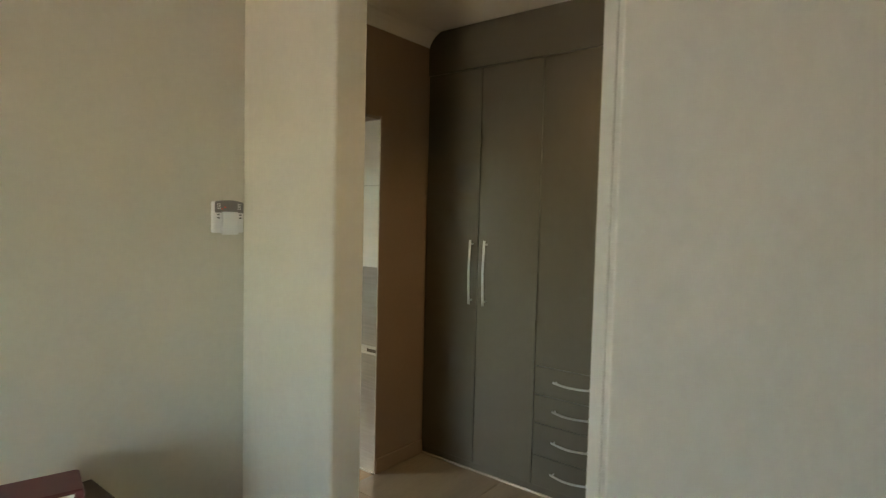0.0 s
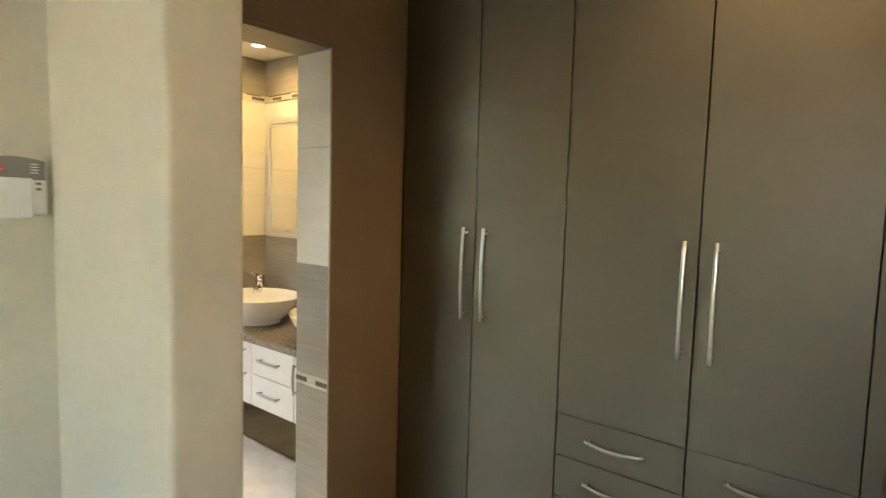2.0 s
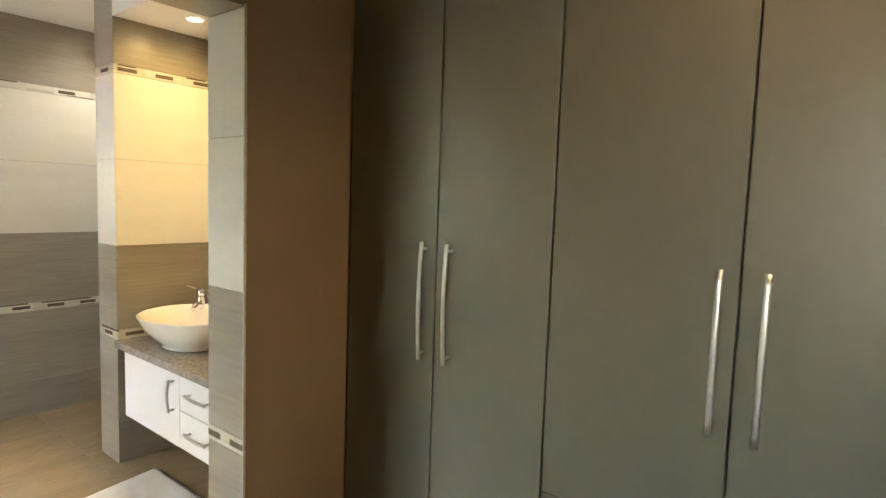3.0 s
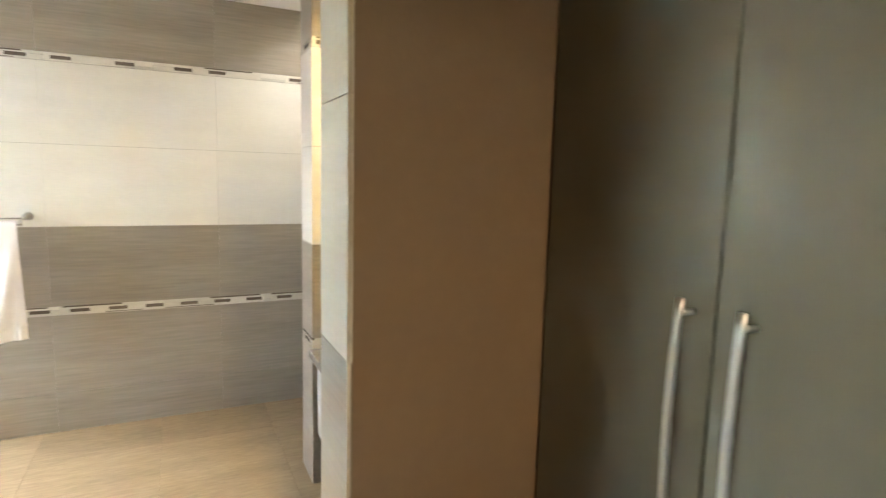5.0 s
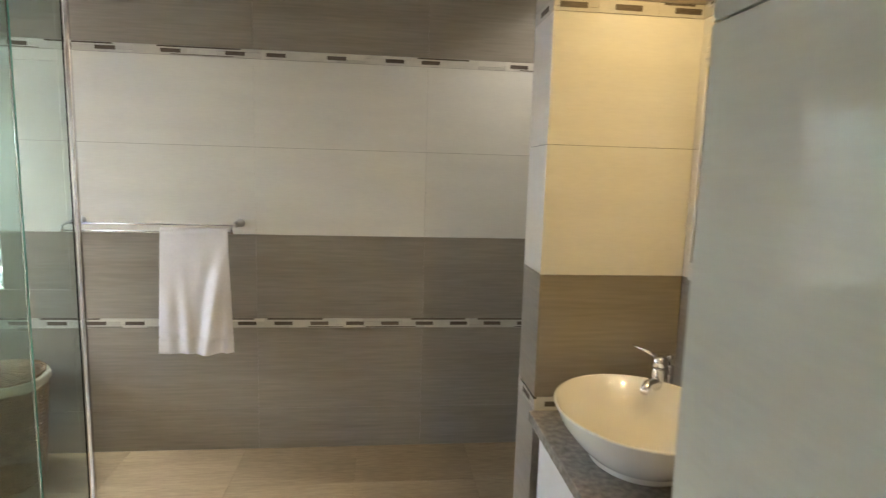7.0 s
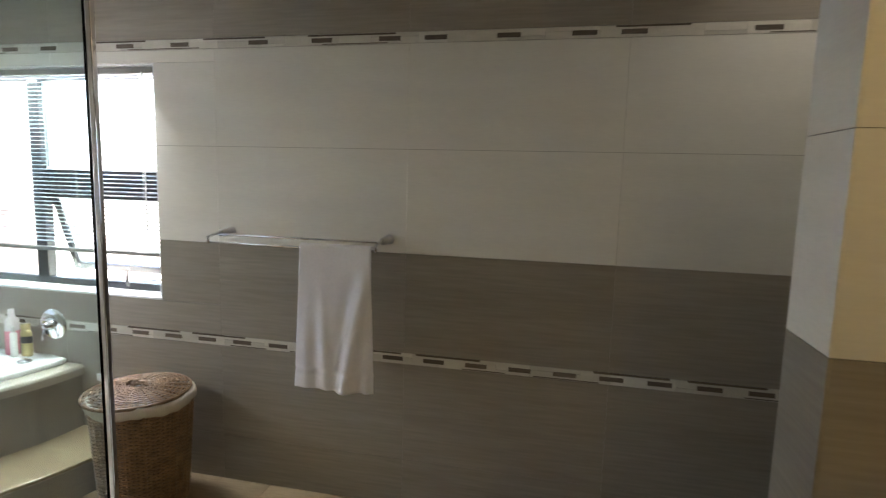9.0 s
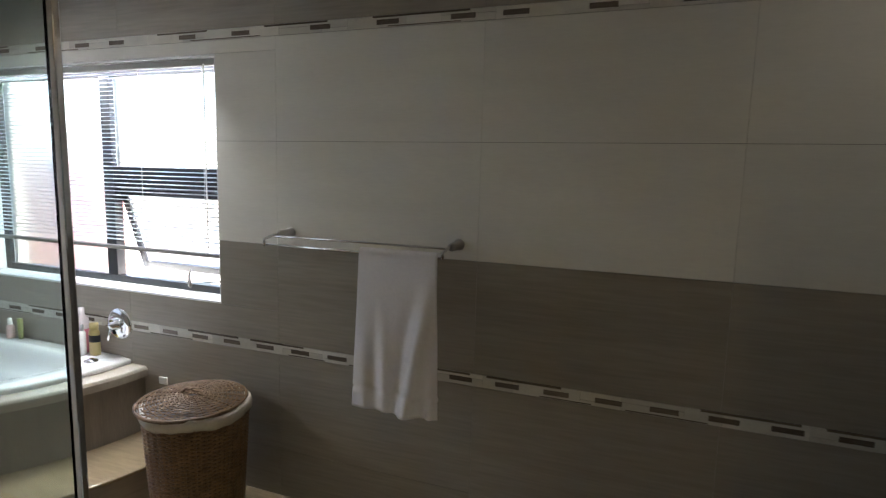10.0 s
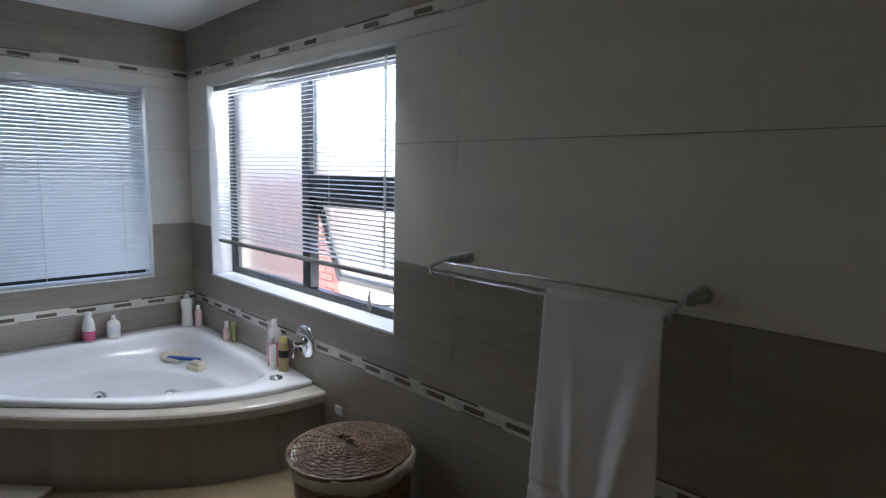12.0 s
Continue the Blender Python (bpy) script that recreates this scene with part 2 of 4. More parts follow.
# ---- the shell ----
H_DRESS, H_BATH, H_TUB, H_NICHE = 2.57, 2.51, 2.35, 2.345
XR, XL, YT = 0.43, -4.54, 2.785
T = 0.008  # tile thickness
SX0, SX1, SY = -1.375, -1.235, -0.765  # wall end between bedroom and dressing room
BW0, BW1 = -3.08, -2.18  # unseen window opening in the bedroom's west wall, placed and sized to set the daylight
JX = -0.404  # tiled jamb of the bathroom doorway
WX0, WX1, WZ0, WZ1 = -4.255, -2.55, 0.885, 2.005  # window beside the tub
VY0, VY1, VZ0, VZ1 = 0.95, 2.545, 0.86, 1.995  # window behind the tub

structure("floor", boxes(((-6.2, -5.2, -0.1), (0.7, 0.0, -0.006))), GROUT, "grey-brown stone-look floor tiles")
structure("floor_bath", boxes(((XL - 0.25, 0.0, -0.1), (XR + 0.2, YT + 0.25, -0.006))), GROUT_F, "tan stone-look bathroom floor tiles")
structure("wall_brown", boxes(((JX + T, 0, -0.1), (0.7, 0.2 - T, 2.7)), ((SX1, 0, 2.008 + T), (JX + T, 0.2 - T, 2.7))), BROWN, "brown painted wall round the bathroom doorway")
structure("wall_keypad", boxes(((-6.2, -0.225, -0.1), (SX0, 0.2 - T, 2.7))), WALL, "beige painted bedroom wall")
structure("wall_end", boxes(((SX0, SY, -0.1), (SX1, 0.2 - T, 2.7)), bevel=0.009), WALL, "beige painted wall end beside the dressing room")
structure("wall_bedroom_west", boxes(((-6.2, -5.2, -0.1), (-6.0, BW0, 2.7)), ((-6.2, BW1, -0.1), (-6.0, -0.225, 2.7)), ((-6.2, BW0, -0.1), (-6.0, BW1, 1.1)), ((-6.2, BW0, 2.1), (-6.0, BW1, 2.7))), WALL)
structure("wall_bedroom_south", boxes(((-6.0, -5.2, -0.1), (0.7, -5.0, 2.7))), WALL)
structure("wall_bedroom_east", boxes(((0.62, -5.0, -0.1), (0.7, 0, 2.7))), WALL)
structure("ceiling", boxes(((-6.2, -5.2, H_DRESS), (0.7, 0.2, H_DRESS + 0.13))), CEIL)
leaf = pose(-1.919, -1.928, 0, 0, 0, -33)
door1 = structure("door_1", turned(boxes(((0.006, -0.036, 0.006), (0.86, -0.006, 2.04)), bevel=0.002), leaf), PANEL, "pale satin-painted door standing open")
part("edge_trim", turned(boxes(((0.0, -0.028, 0.006), (0.004, 0.0, 2.04)), ((0.004, -0.006, 0.006), (0.86, 0.0, 2.04)), bevel=0.001), leaf), PANEL, door1)
structure("wall_bedroom_return", boxes(((-1.15, -2.6, 0), (0.62, -1.93, H_DRESS))), WALL, "beige painted wall behind the open door")
structure("wall_dressing", boxes(((0.004, -1.924, 0), (0.6, -1.716, H_DRESS))), DOORS, "taupe panel closing the wardrobe recess")

# cove under the dressing room ceiling and a low baseboard
bm = bmesh.new()
cove = [(0.0, -0.085), (-0.006, -0.085), (-0.01, -0.07), (-0.03, -0.042), (-0.055, -0.02), (-0.075, -0.012), (-0.082, -0.004), (-0.09, 0.0), (0.0, 0.0)]
sheet(bm, [[(x, dy - 0.001, H_DRESS + dz) for dy, dz in cove] for x in (SX1, 0.02)])
structure("cornice", bm, CEIL, "white plaster cove")
bm = boxes(((JX + 0.005, -0.014, 0), (0.0, 0.0, 0.085)), bevel=0.004)
structure("baseboard", bm, BROWN, "brown painted baseboard")

# bathroom shell
wt = structure("wall_towel", boxes(((XL - 0.25, YT + T, -0.1), (XR + 0.2, YT + 0.25, WZ0)), ((XL - 0.25, YT + T, WZ1), (XR + 0.2, YT + 0.25, 2.7)),
               ((WX1, YT + T, WZ0), (XR + 0.2, YT + 0.25, WZ1)), ((XL - 0.25, YT + T, WZ0), (WX0, YT + 0.25, WZ1))), GROUT, "cream and taupe tiled bathroom wall")
ww = structure("wall_bath_west", boxes(((XL - 0.25, 0.2, -0.1), (XL - T, YT + T, VZ0)), ((XL - 0.25, 0.2, VZ1), (XL - T, YT + T, 2.7)),
               ((XL - 0.25, 0.2, VZ0), (XL - T, VY0, VZ1)), ((XL - 0.25, VY1, VZ0), (XL - T, YT + T, VZ1))), GROUT, "cream and taupe tiled wall behind the bathtub")
we = structure("wall_bath_east", boxes(((XR + T, 0.2, -0.1), (XR + 0.2, YT + T, 2.7))), GROUT, "cream and taupe tiled wall")
PY0, PY1, PX = 1.675, 1.905, -0.095
wp = structure("wall_pillar", boxes(((PX + T, PY0 + T, -0.1), (XR + T, PY1, H_BATH))), GROUT, "tiled stub wall at the end of the vanity")
wj = bpy.data.objects["wall_brown"]
ws = structure("wall_bath_south", boxes(((JX + 0.03, 0.2 - T, 0), (XR + T, 0.2, H_BATH)), ((XL - 0.2, 0.2 - T, 0), (SX1, 0.2, 2.7))), TAUPE, "taupe tiled bathroom wall")
structure("ceiling_bath", boxes(((-2.0, 0.19, H_BATH), (XR + 0.2, YT + T, H_BATH + 0.1)), ((XL - 0.25, 0.19, H_TUB), (-2.0, YT + T, H_TUB + 0.26))), CEIL)
structure("ceiling_niche", boxes(((PX, 0.2, H_NICHE), (XR + T, PY0 + T, H_BATH)), bevel=0.002), CEIL)

# ---- outside ----
structure("ground", boxes(((-60, YT + 0.25, -0.5), (60, 60, -0.3)), ((-60, -60, -0.5), (XL - 0.25, YT + 0.25, -0.3)), ((XL - 0.25, -60, -0.5), (60, -5.2, -0.3))), EARTH)
bw = structure("wall_boundary", boxes(((-9.0, 4.62, -0.4), (-5.55, 4.8, 1.73))), BRICK, "red brick boundary wall outside the window")

# ---- wardrobe ----


def bow_handle(parent, a, b, out, r=0.0055, name="handle", bow=0.22):
    """A steel bow pull from a to b, standing out along the vector out."""
    a, b, out = Vector(a), Vector(b), Vector(out)
    h = part(name, bmesh.new(), STEEL, parent, "brushed steel bow handle")
    bm = bmesh.new()
    pts = []
    for k in range(13):
        s = k / 12
        lift = 1 - bow + bow * math.sin(math.pi * s)
        pts.append(a.lerp(b, s) + out * lift)
    d = (b - a).normalized()
    wide = d.cross(out).normalized()
    vs = []
    for p in pts:
        vs.append([bm.verts.new(p + wide * (sx * r) + out.normalized() * (sy * r * 0.7)) for sx, sy in ((-1, -0.6), (-0.6, -1), (0.6, -1), (1, -0.6), (1, 0.6), (0.6, 1), (-0.6, 1), (-1, 0.6))])
    for q, w in zip(vs, vs[1:]):
        for k in range(8):
            bm.faces.new((q[k], q[(k + 1) % 8], w[(k + 1) % 8], w[k]))
    bm.faces.new(vs[0][::-1]), bm.faces.new(vs[-1])
    for s in (0.06, 0.94):
        p = a.lerp(b, s)
        tube(bm, [p, p + out * (1 - bow)], r * 0.75, 8)
    bmesh.ops.recalc_face_normals(bm, faces=bm.faces)
    bm.to_mesh(h.data)
    bm.free()
    h.data.shade_smooth()
    return h


SEAMS = (-0.006, -0.397, -0.785, -1.232, -1.668)
HY = (-0.36, -0.457, -1.196, -1.287)
for unit in range(2):
    w = thing("wardrobe", "tall taupe laminate built-in wardrobe " + ("with two full-length doors" if unit == 0 else "with two doors over drawers"), "wardrobe", "built-in wardrobes")
    y1, y0 = SEAMS[2 * unit], SEAMS[2 * unit + 2]
    part("body", boxes(((0.021, y0 + 0.001, 0.045), (0.6, y1 - 0.001, 2.305))), DARKGAP, w)
    part("plinth", boxes(((0.012, y0, 0), (0.6, y1, 0.045))), DOORS, w)
    # pale strip added in place of the light reflected along the wardrobe's foot
    part("base_strip", boxes(((0.0, y0, 0.0), (0.0115, y1, 0.011)), bevel=0.003), LEDGE, w, "pale strip along the floor")
    for k in range(2):
        top, low = SEAMS[2 * unit + k] - 0.0029, SEAMS[2 * unit + k + 1] + 0.0029
        z0 = 0.052 if unit == 0 else 0.699
        door = part("door", boxes(((0, low, z0), (0.019, top, 2.314)), bevel=0.0012), DOORS, w)
        hy = HY[2 * unit + k]
        bow_handle(door, (0, hy, 0.978), (0, hy, 1.345), (-0.036, 0, 0), 0.0065)
        if unit:
            for zt in (0.695, 0.541, 0.387, 0.213):
                zb = {0.695: 0.545, 0.541: 0.391, 0.387: 0.217, 0.213: 0.052}[zt]
                drawer = part("drawer", boxes(((0, low, zb), (0.019, top, zt)), bevel=0.0012), DOORS, w)
                mid, zc = (top + low) / 2, (zt + zb) / 2 + 0.01
                bow_handle(drawer, (0, mid - 0.105, zc), (0, mid + 0.105, zc), (-0.042, 0, -0.003), 0.0052, bow=0.55)
tagged(mesh("wardrobe_bulkhead", boxes(((-0.004, -1.75, 2.318), (0.6, -0.001, H_DRESS - 0.001)), bevel=0.003), DOORS), "taupe laminate filler panel over the wardrobes", "panel")
tagged(mesh("wardrobe_filler", boxes(((0.003, -1.7145, 0.0), (0.6, -1.6685, 2.316)), bevel=0.002), DOORS), "taupe laminate filler strip beside the wardrobe", "panel")

# white cloth hanging from a hook on the wall
shirt = thing("hanging_cloth", "pale cotton cloth hanging from a steel wall hook", "cloth")
bm = bmesh.new()
rows = []
for i in range(19):
    q = i / 18
    row = []
    for k in range(13):
        u = k / 12
        low = 1.685 + 0.155 * u if u < 0.8 else 1.81 + 0.10 * (u - 0.8)
        y = -1.764 - 0.056 * u + 0.008 * math.sin(4 * q)
        row.append((-0.05 + 0.010 * math.sin(11 * u + 2 * q) + 0.006 * math.sin(5 * q), y, 2.24 + (low - 2.24) * q))
    rows.append(row)
sheet(bm, rows)
c = part("cloth", bm, PALECLOTH, shirt, smooth=True)
c.modifiers.new("thick", "SOLIDIFY").thickness = 0.006
part("hook", tube(bmesh.new(), [(0.006, -1.80, 2.25), (-0.035, -1.80, 2.245), (-0.055, -1.80, 2.225), (-0.06, -1.80, 2.25)], 0.005), STEEL, shirt, "steel hook")

# ---- bedroom corner: keypad, bedside table with a case ----
kp = thing("alarm_keypad", "white plastic alarm keypad with a grey display, on the beige wall", "keypad")
kx0, kx1, kz0, kz1, ky = -1.517, -1.392, 1.388, 1.511, -0.225
part("housing", boxes(((kx0, ky - 0.026, kz0), (kx1, ky, kz1 - 0.004)), bevel=0.006), PLASTIC, kp)
bm = bmesh.new()
n = 14
arc = [(kx0 + 0.004 + (kx1 - kx0 - 0.008) * k / n, kz1 - 0.006 + 0.008 * math.sin(math.pi * k / n)) for k in range(n + 1)]
low_z = kz1 - 0.046
front = [bm.verts.new((x, ky - 0.029, z)) for x, z in arc] + [bm.verts.new((arc[-1][0], ky - 0.029, low_z)), bm.verts.new((arc[0][0], ky - 0.029, low_z))]
back = [bm.verts.new((v.co.x, ky - 0.01, v.co.z)) for v in front]
bm.faces.new(front), bm.faces.new(back[::-1])
for k in range(len(front)):
    j = (k + 1) % len(front)
    bm.faces.new((front[k], front[j], back[j], back[k]))
bmesh.ops.recalc_face_normals(bm, faces=bm.faces)
part("display", bm, GREYP, kp, "grey display window")
flap = part("flap", boxes(((kx0 + 0.03, ky - 0.036, kz0 - 0.006), (kx1 - 0.028, ky - 0.024, low_z + 0.004)), bevel=0.004), PLASTIC, kp, "raised white keypad flap")
for k in range(2):
    for i in range(4):
        x = kx0 + 0.012 + k * 0.083
        part("marking", boxes(((x, ky - 0.0296, kz1 - 0.014 - 0.006 * i), (x + 0.014, ky - 0.029, kz1 - 0.012 - 0.006 * i))), PLASTIC, kp)
for x, z in ((kx0 + 0.028, kz1 - 0.033), (kx0 + 0.04, kz1 - 0.027)):
    part("indicator", boxes(((x, ky - 0.0298, z), (x + 0.007, ky - 0.029, z + 0.003))), LED, kp, "glowing red indicator")
for x in (kx0 + 0.013, kx1 - 0.021):
    for z in (kz1 - 0.056, kz1 - 0.068):
        part("button", boxes(((x, ky - 0.028, z), (x + 0.01, ky - 0.025, z + 0.005)), bevel=0.001), GREYP, kp, "small grey button")

tb = thing("bedside_table", "dark wooden bedside table against the beige wall", "table")
part("top", boxes(((-2.42, -0.62, 0.565), (-1.93, -0.24, 0.59)), bevel=0.005), DWOOD_SHADE, tb)
part("drawer", boxes(((-2.39, -0.60, 0.42), (-1.96, -0.25, 0.565)), bevel=0.003), DWOOD_SHADE, tb)
for x in (-2.40, -1.985):
    for y in (-0.60, -0.29):
        part("leg", boxes(((x, y, 0), (x + 0.035, y + 0.035, 0.43)), bevel=0.003), DWOOD_SHADE, tb)
case = thing("case", "maroon leatherette case lying on the bedside table", "case", at=(-2.135, -0.47, 0.591))
case.rotation_euler = (0, 0, radians(-14))
part("box", boxes(((-0.12, -0.08, 0), (0.09, 0.07, 0.085)), bevel=0.006), MAROON, case)
part("lid", boxes(((-0.125, -0.085, 0.088), (0.095, 0.075, 0.122)), bevel=0.01), MAROON, case)
part("tag", boxes(((0.02, -0.089, 0.06), (0.07, -0.0855, 0.115))), PAPER, case, "white paper tag")

# ---- vanity ----
v = thing("vanity_cabinet", "white gloss wall-hung vanity cabinet with doors and drawers", "cabinet")
VX, VB, VTOP = -0.085, 0.285, 0.642
part("body", boxes(((VX + 0.019, 0.205, VB), (XR, 1.62, VTOP))), WHITE, v)
fronts = (("door", 1.034, 1.615, VB, VTOP, "v", 1.088), ("drawer", 0.652, 1.030, 0.466, VTOP, "h", 0), ("drawer", 0.652, 1.030, VB, 0.462, "h", 0), ("door", 0.21, 0.648, VB, VTOP, "v", 0.620))
for name, y0, y1, z0, z1, how, hy in fronts:
    f = part(name, boxes(((VX, y0, z0), (VX + 0.018, y1, z1)), bevel=0.002), WHITE, v)
    zc = (z0 + z1) / 2 + 0.005
    if how == "v":
        bow_handle(f, (VX, hy, 0.445), (VX, hy, 0.60), (-0.032, 0, 0), 0.007)
    else:
        bow_handle(f, (VX, 0.765, zc), (VX, 0.945, zc), (-0.032, 0, 0), 0.007)
bm = tube(bmesh.new(), [(0.10, 0.60, VB - 0.002), (0.10, 0.60, 0.20), (0.115, 0.60, 0.165), (0.15, 0.60, 0.15), (0.185, 0.60, 0.165), (0.21, 0.60, 0.20), (0.25, 0.60, 0.215), (XR - 0.002, 0.60, 0.215)], 0.022, 12)
part("waste_trap", bm, GREYP, v, "dark plastic waste trap under the cabinet", True)
tagged(mesh("countertop", boxes(((PX - 0.018, 0.202, VTOP + 0.002), (XR, PY0 - 0.001, 0.682)), bevel=0.004), STONE), "polished brown granite countertop on the vanity", "countertop")


def basin(x, y):
    b = thing("vessel_basin", "white oval ceramic vessel basin on the granite countertop", "basin", "basins on the vanity", (x, y, 0.683))
    bm = bmesh.new()
    prof = [(0, 0.0), (0.118, 0.0), (0.123, 0.004), (0.119, 0.013), (0.135, 0.026), (0.168, 0.06), (0.20, 0.105), (0.218, 0.148), (0.220, 0.153), (0.216, 0.156), (0.211, 0.152),
            (0.192, 0.105), (0.155, 0.062), (0.10, 0.034), (0.03, 0.026), (0.022, 0.024), (0, 0.024)]
    lathe(bm, [(r, z * 1.06) for r, z in prof], n=56, sx=1.145, sy=1.295)
    bmesh.ops.recalc_face_normals(bm, faces=bm.faces)
    part("bowl", bm, CERAMIC, b, smooth=True)
    part("drain", lathe(bmesh.new(), [(0, 0.032), (0.018, 0.031), (0.021, 0.027)], n=20), CHROME, b, "chrome drain", True)
    t = thing("basin_tap", "chrome single-lever basin mixer tap", "tap", "taps at the basins", (x + 0.165, y + 0.215, 0.683))
    part("body", lathe(bmesh.new(), [(0.026, 0), (0.026, 0.006), (0.020, 0.012), (0.020, 0.15), (0.025, 0.18), (0.027, 0.205), (0.0265, 0.212), (0.0, 0.213)], n=24), CHROME, t, "", True)
    part("cap", lathe(bmesh.new(), [(0.0255, 0.2145), (0.027, 0.219), (0.0265, 0.240), (0.021, 0.248), (0, 0.250)], n=24), CHROME, t, "", True)
    part("spout", tube(bmesh.new(), [(0.0, 0, 0.14), (-0.03, -0.028, 0.168), (-0.07, -0.066, 0.176), (-0.095, -0.09, 0.160)], [0.019, 0.018, 0.015, 0.014], 14), CHROME, t, "", True)
    part("lever", tube(bmesh.new(), [(-0.01, 0.008, 0.246), (-0.035, 0.024, 0.258), (-0.075, 0.05, 0.272)], [0.008, 0.006, 0.0045], 10), CHROME, t, "", True)
    d = thing("soap_dispenser", "slim chrome soap dispenser beside the basin tap", "dispenser", "dispensers at the basins", (x + 0.235, y + 0.28, 0.683))
    part("body", lathe(bmesh.new(), [(0, 0), (0.017, 0), (0.018, 0.003), (0.018, 0.19), (0.015, 0.196), (0, 0.197)], n=20), CHROME, d, "", True)
    part("pump", lathe(bmesh.new(), [(0.006, 0.1975), (0.006, 0.215), (0.013, 0.217), (0.013, 0.230), (0, 0.232)], n=16), CHROME, d, "", True)


basin(0.125, 1.31)
basin(0.125, 0.54)
mir = thing("mirror", "large mirror in a ridged pale metal frame over the basins", "mirror")
MY0, MY1, MZ0, MZ1 = 0.30, 1.613, 1.178, 1.96
part("glass", boxes(((XR - 0.012, MY0 + 0.05, MZ0 + 0.05), (XR - 0.006, MY1 - 0.02, MZ1 - 0.05))), MIRROR, mir)
part("backing", boxes(((XR - 0.005, MY0 + 0.01, MZ0 + 0.01), (XR - 0.0005, MY1 - 0.005, MZ1 - 0.01))), DARKGAP, mir)
for z0, dz in ((MZ0, 1), (MZ1, -1)):
    for k, (w0, w1, out) in enumerate(((0.0, 0.02, 0.018), (0.021, 0.041, 0.024), (0.042, 0.062, 0.018))):
        part("rail", boxes(((XR - out, MY0, z0 + dz * w0), (XR - 0.0055, MY1, z0 + dz * w1)), bevel=0.004), FRAME, mir)
for y0, dy in ((MY0, 1), (MY1, -1)):
    part("stile", boxes(((XR - 0.020, y0, MZ0 + 0.063), (XR - 0.0055, y0 + dy * 0.014, MZ1 - 0.063)), bevel=0.004), FRAME, mir)


def downlight(x, y, z):
    d = thing("downlight", "round white recessed downlight, lit", "downlight", "recessed downlights", (x, y, z))
    part("ring", lathe(bmesh.new(), [(0.034, -0.001), (0.036, -0.006), (0.044, -0.007), (0.047, 0.0)], n=28), CEIL, d, "", True)
    part("lens", lathe(bmesh.new(), [(0, -0.0035), (0.034, -0.003)], n=24), BULB, d, "glowing lamp lens", True)


downlight(0.17, 1.36, H_NICHE)
downlight(0.17, 0.62, H_NICHE)
# unseen fixture, made up to go with the added alcove spot
downlight(0.2, 2.38, H_BATH)

# white bath mat before the vanity
bm = bmesh.new()
rows = []
for i in range(49):
    row = []
    for k in range(27):
        u, w = k / 32, i / 48
        edge = min(u, 1 - u, w, 1 - w)
        h = 0.018 * min(1, edge * 18 + 0.12)
        h += 0.003 * math.sin(34 * u + 3 * math.sin(9 * w)) * math.sin(30 * w + 2.5 * math.sin(8 * u)) * min(1, edge * 10)
        h += 0.012 * math.exp(-((u - 0.45 - 0.12 * math.sin(5 * w)) / 0.06) ** 2) * math.exp(-((w - 0.72) / 0.16) ** 2)
        row.append((-0.46 + 0.56 * u, 0.42 + 0.98 * w + 0.09 * u * w, 0.002 + h))
    rows.append(row)
sheet(bm, rows)
rug = mesh("bath_mat", bm, RUG, smooth=True)
rug.modifiers.new("thick", "SOLIDIFY").thickness = 0.008
rug.modifiers["thick"].offset = 0
tagged(rug, "rumpled white tufted bath mat on the floor before the vanity", "bath mat")

# ---- towel rail and towel ----
RY, RZ = 2.612, 1.207
rail = thing("towel_rail", "chrome double towel rail on the tiled wall", "towel rail")
RX0, RX1 = -2.152, -1.378
part("bar", tube(bmesh.new(), [(RX0, RY, RZ), (RX1, RY, RZ)], 0.0046, 10), CHROME, rail, "", True)
part("bar", tube(bmesh.new(), [(RX0, RY + 0.055, RZ + 0.030), (RX1, RY + 0.055, RZ + 0.030)], 0.0042, 10), CHROME, rail, "", True)
for x in (RX0, RX1):
    part("bracket", turned(lathe(bmesh.new(), [(0.022, 0), (0.022, 0.006), (0.018, 0.010), (0.0165, 0.085), (0.014, 0.092), (0, 0.093)], n=24), pose(x, YT - 0.0005, 1.240, 90)), STEEL, rail, "brushed steel wall bracket", True)
    part("arm", tube(bmesh.new(), [(x, YT - 0.088, 1.246), (x, RY + 0.052, RZ + 0.033), (x, RY - 0.010, RZ + 0.022), (x, RY - 0.006, RZ - 0.006)], 0.006, 8), CHROME, rail, "", True)

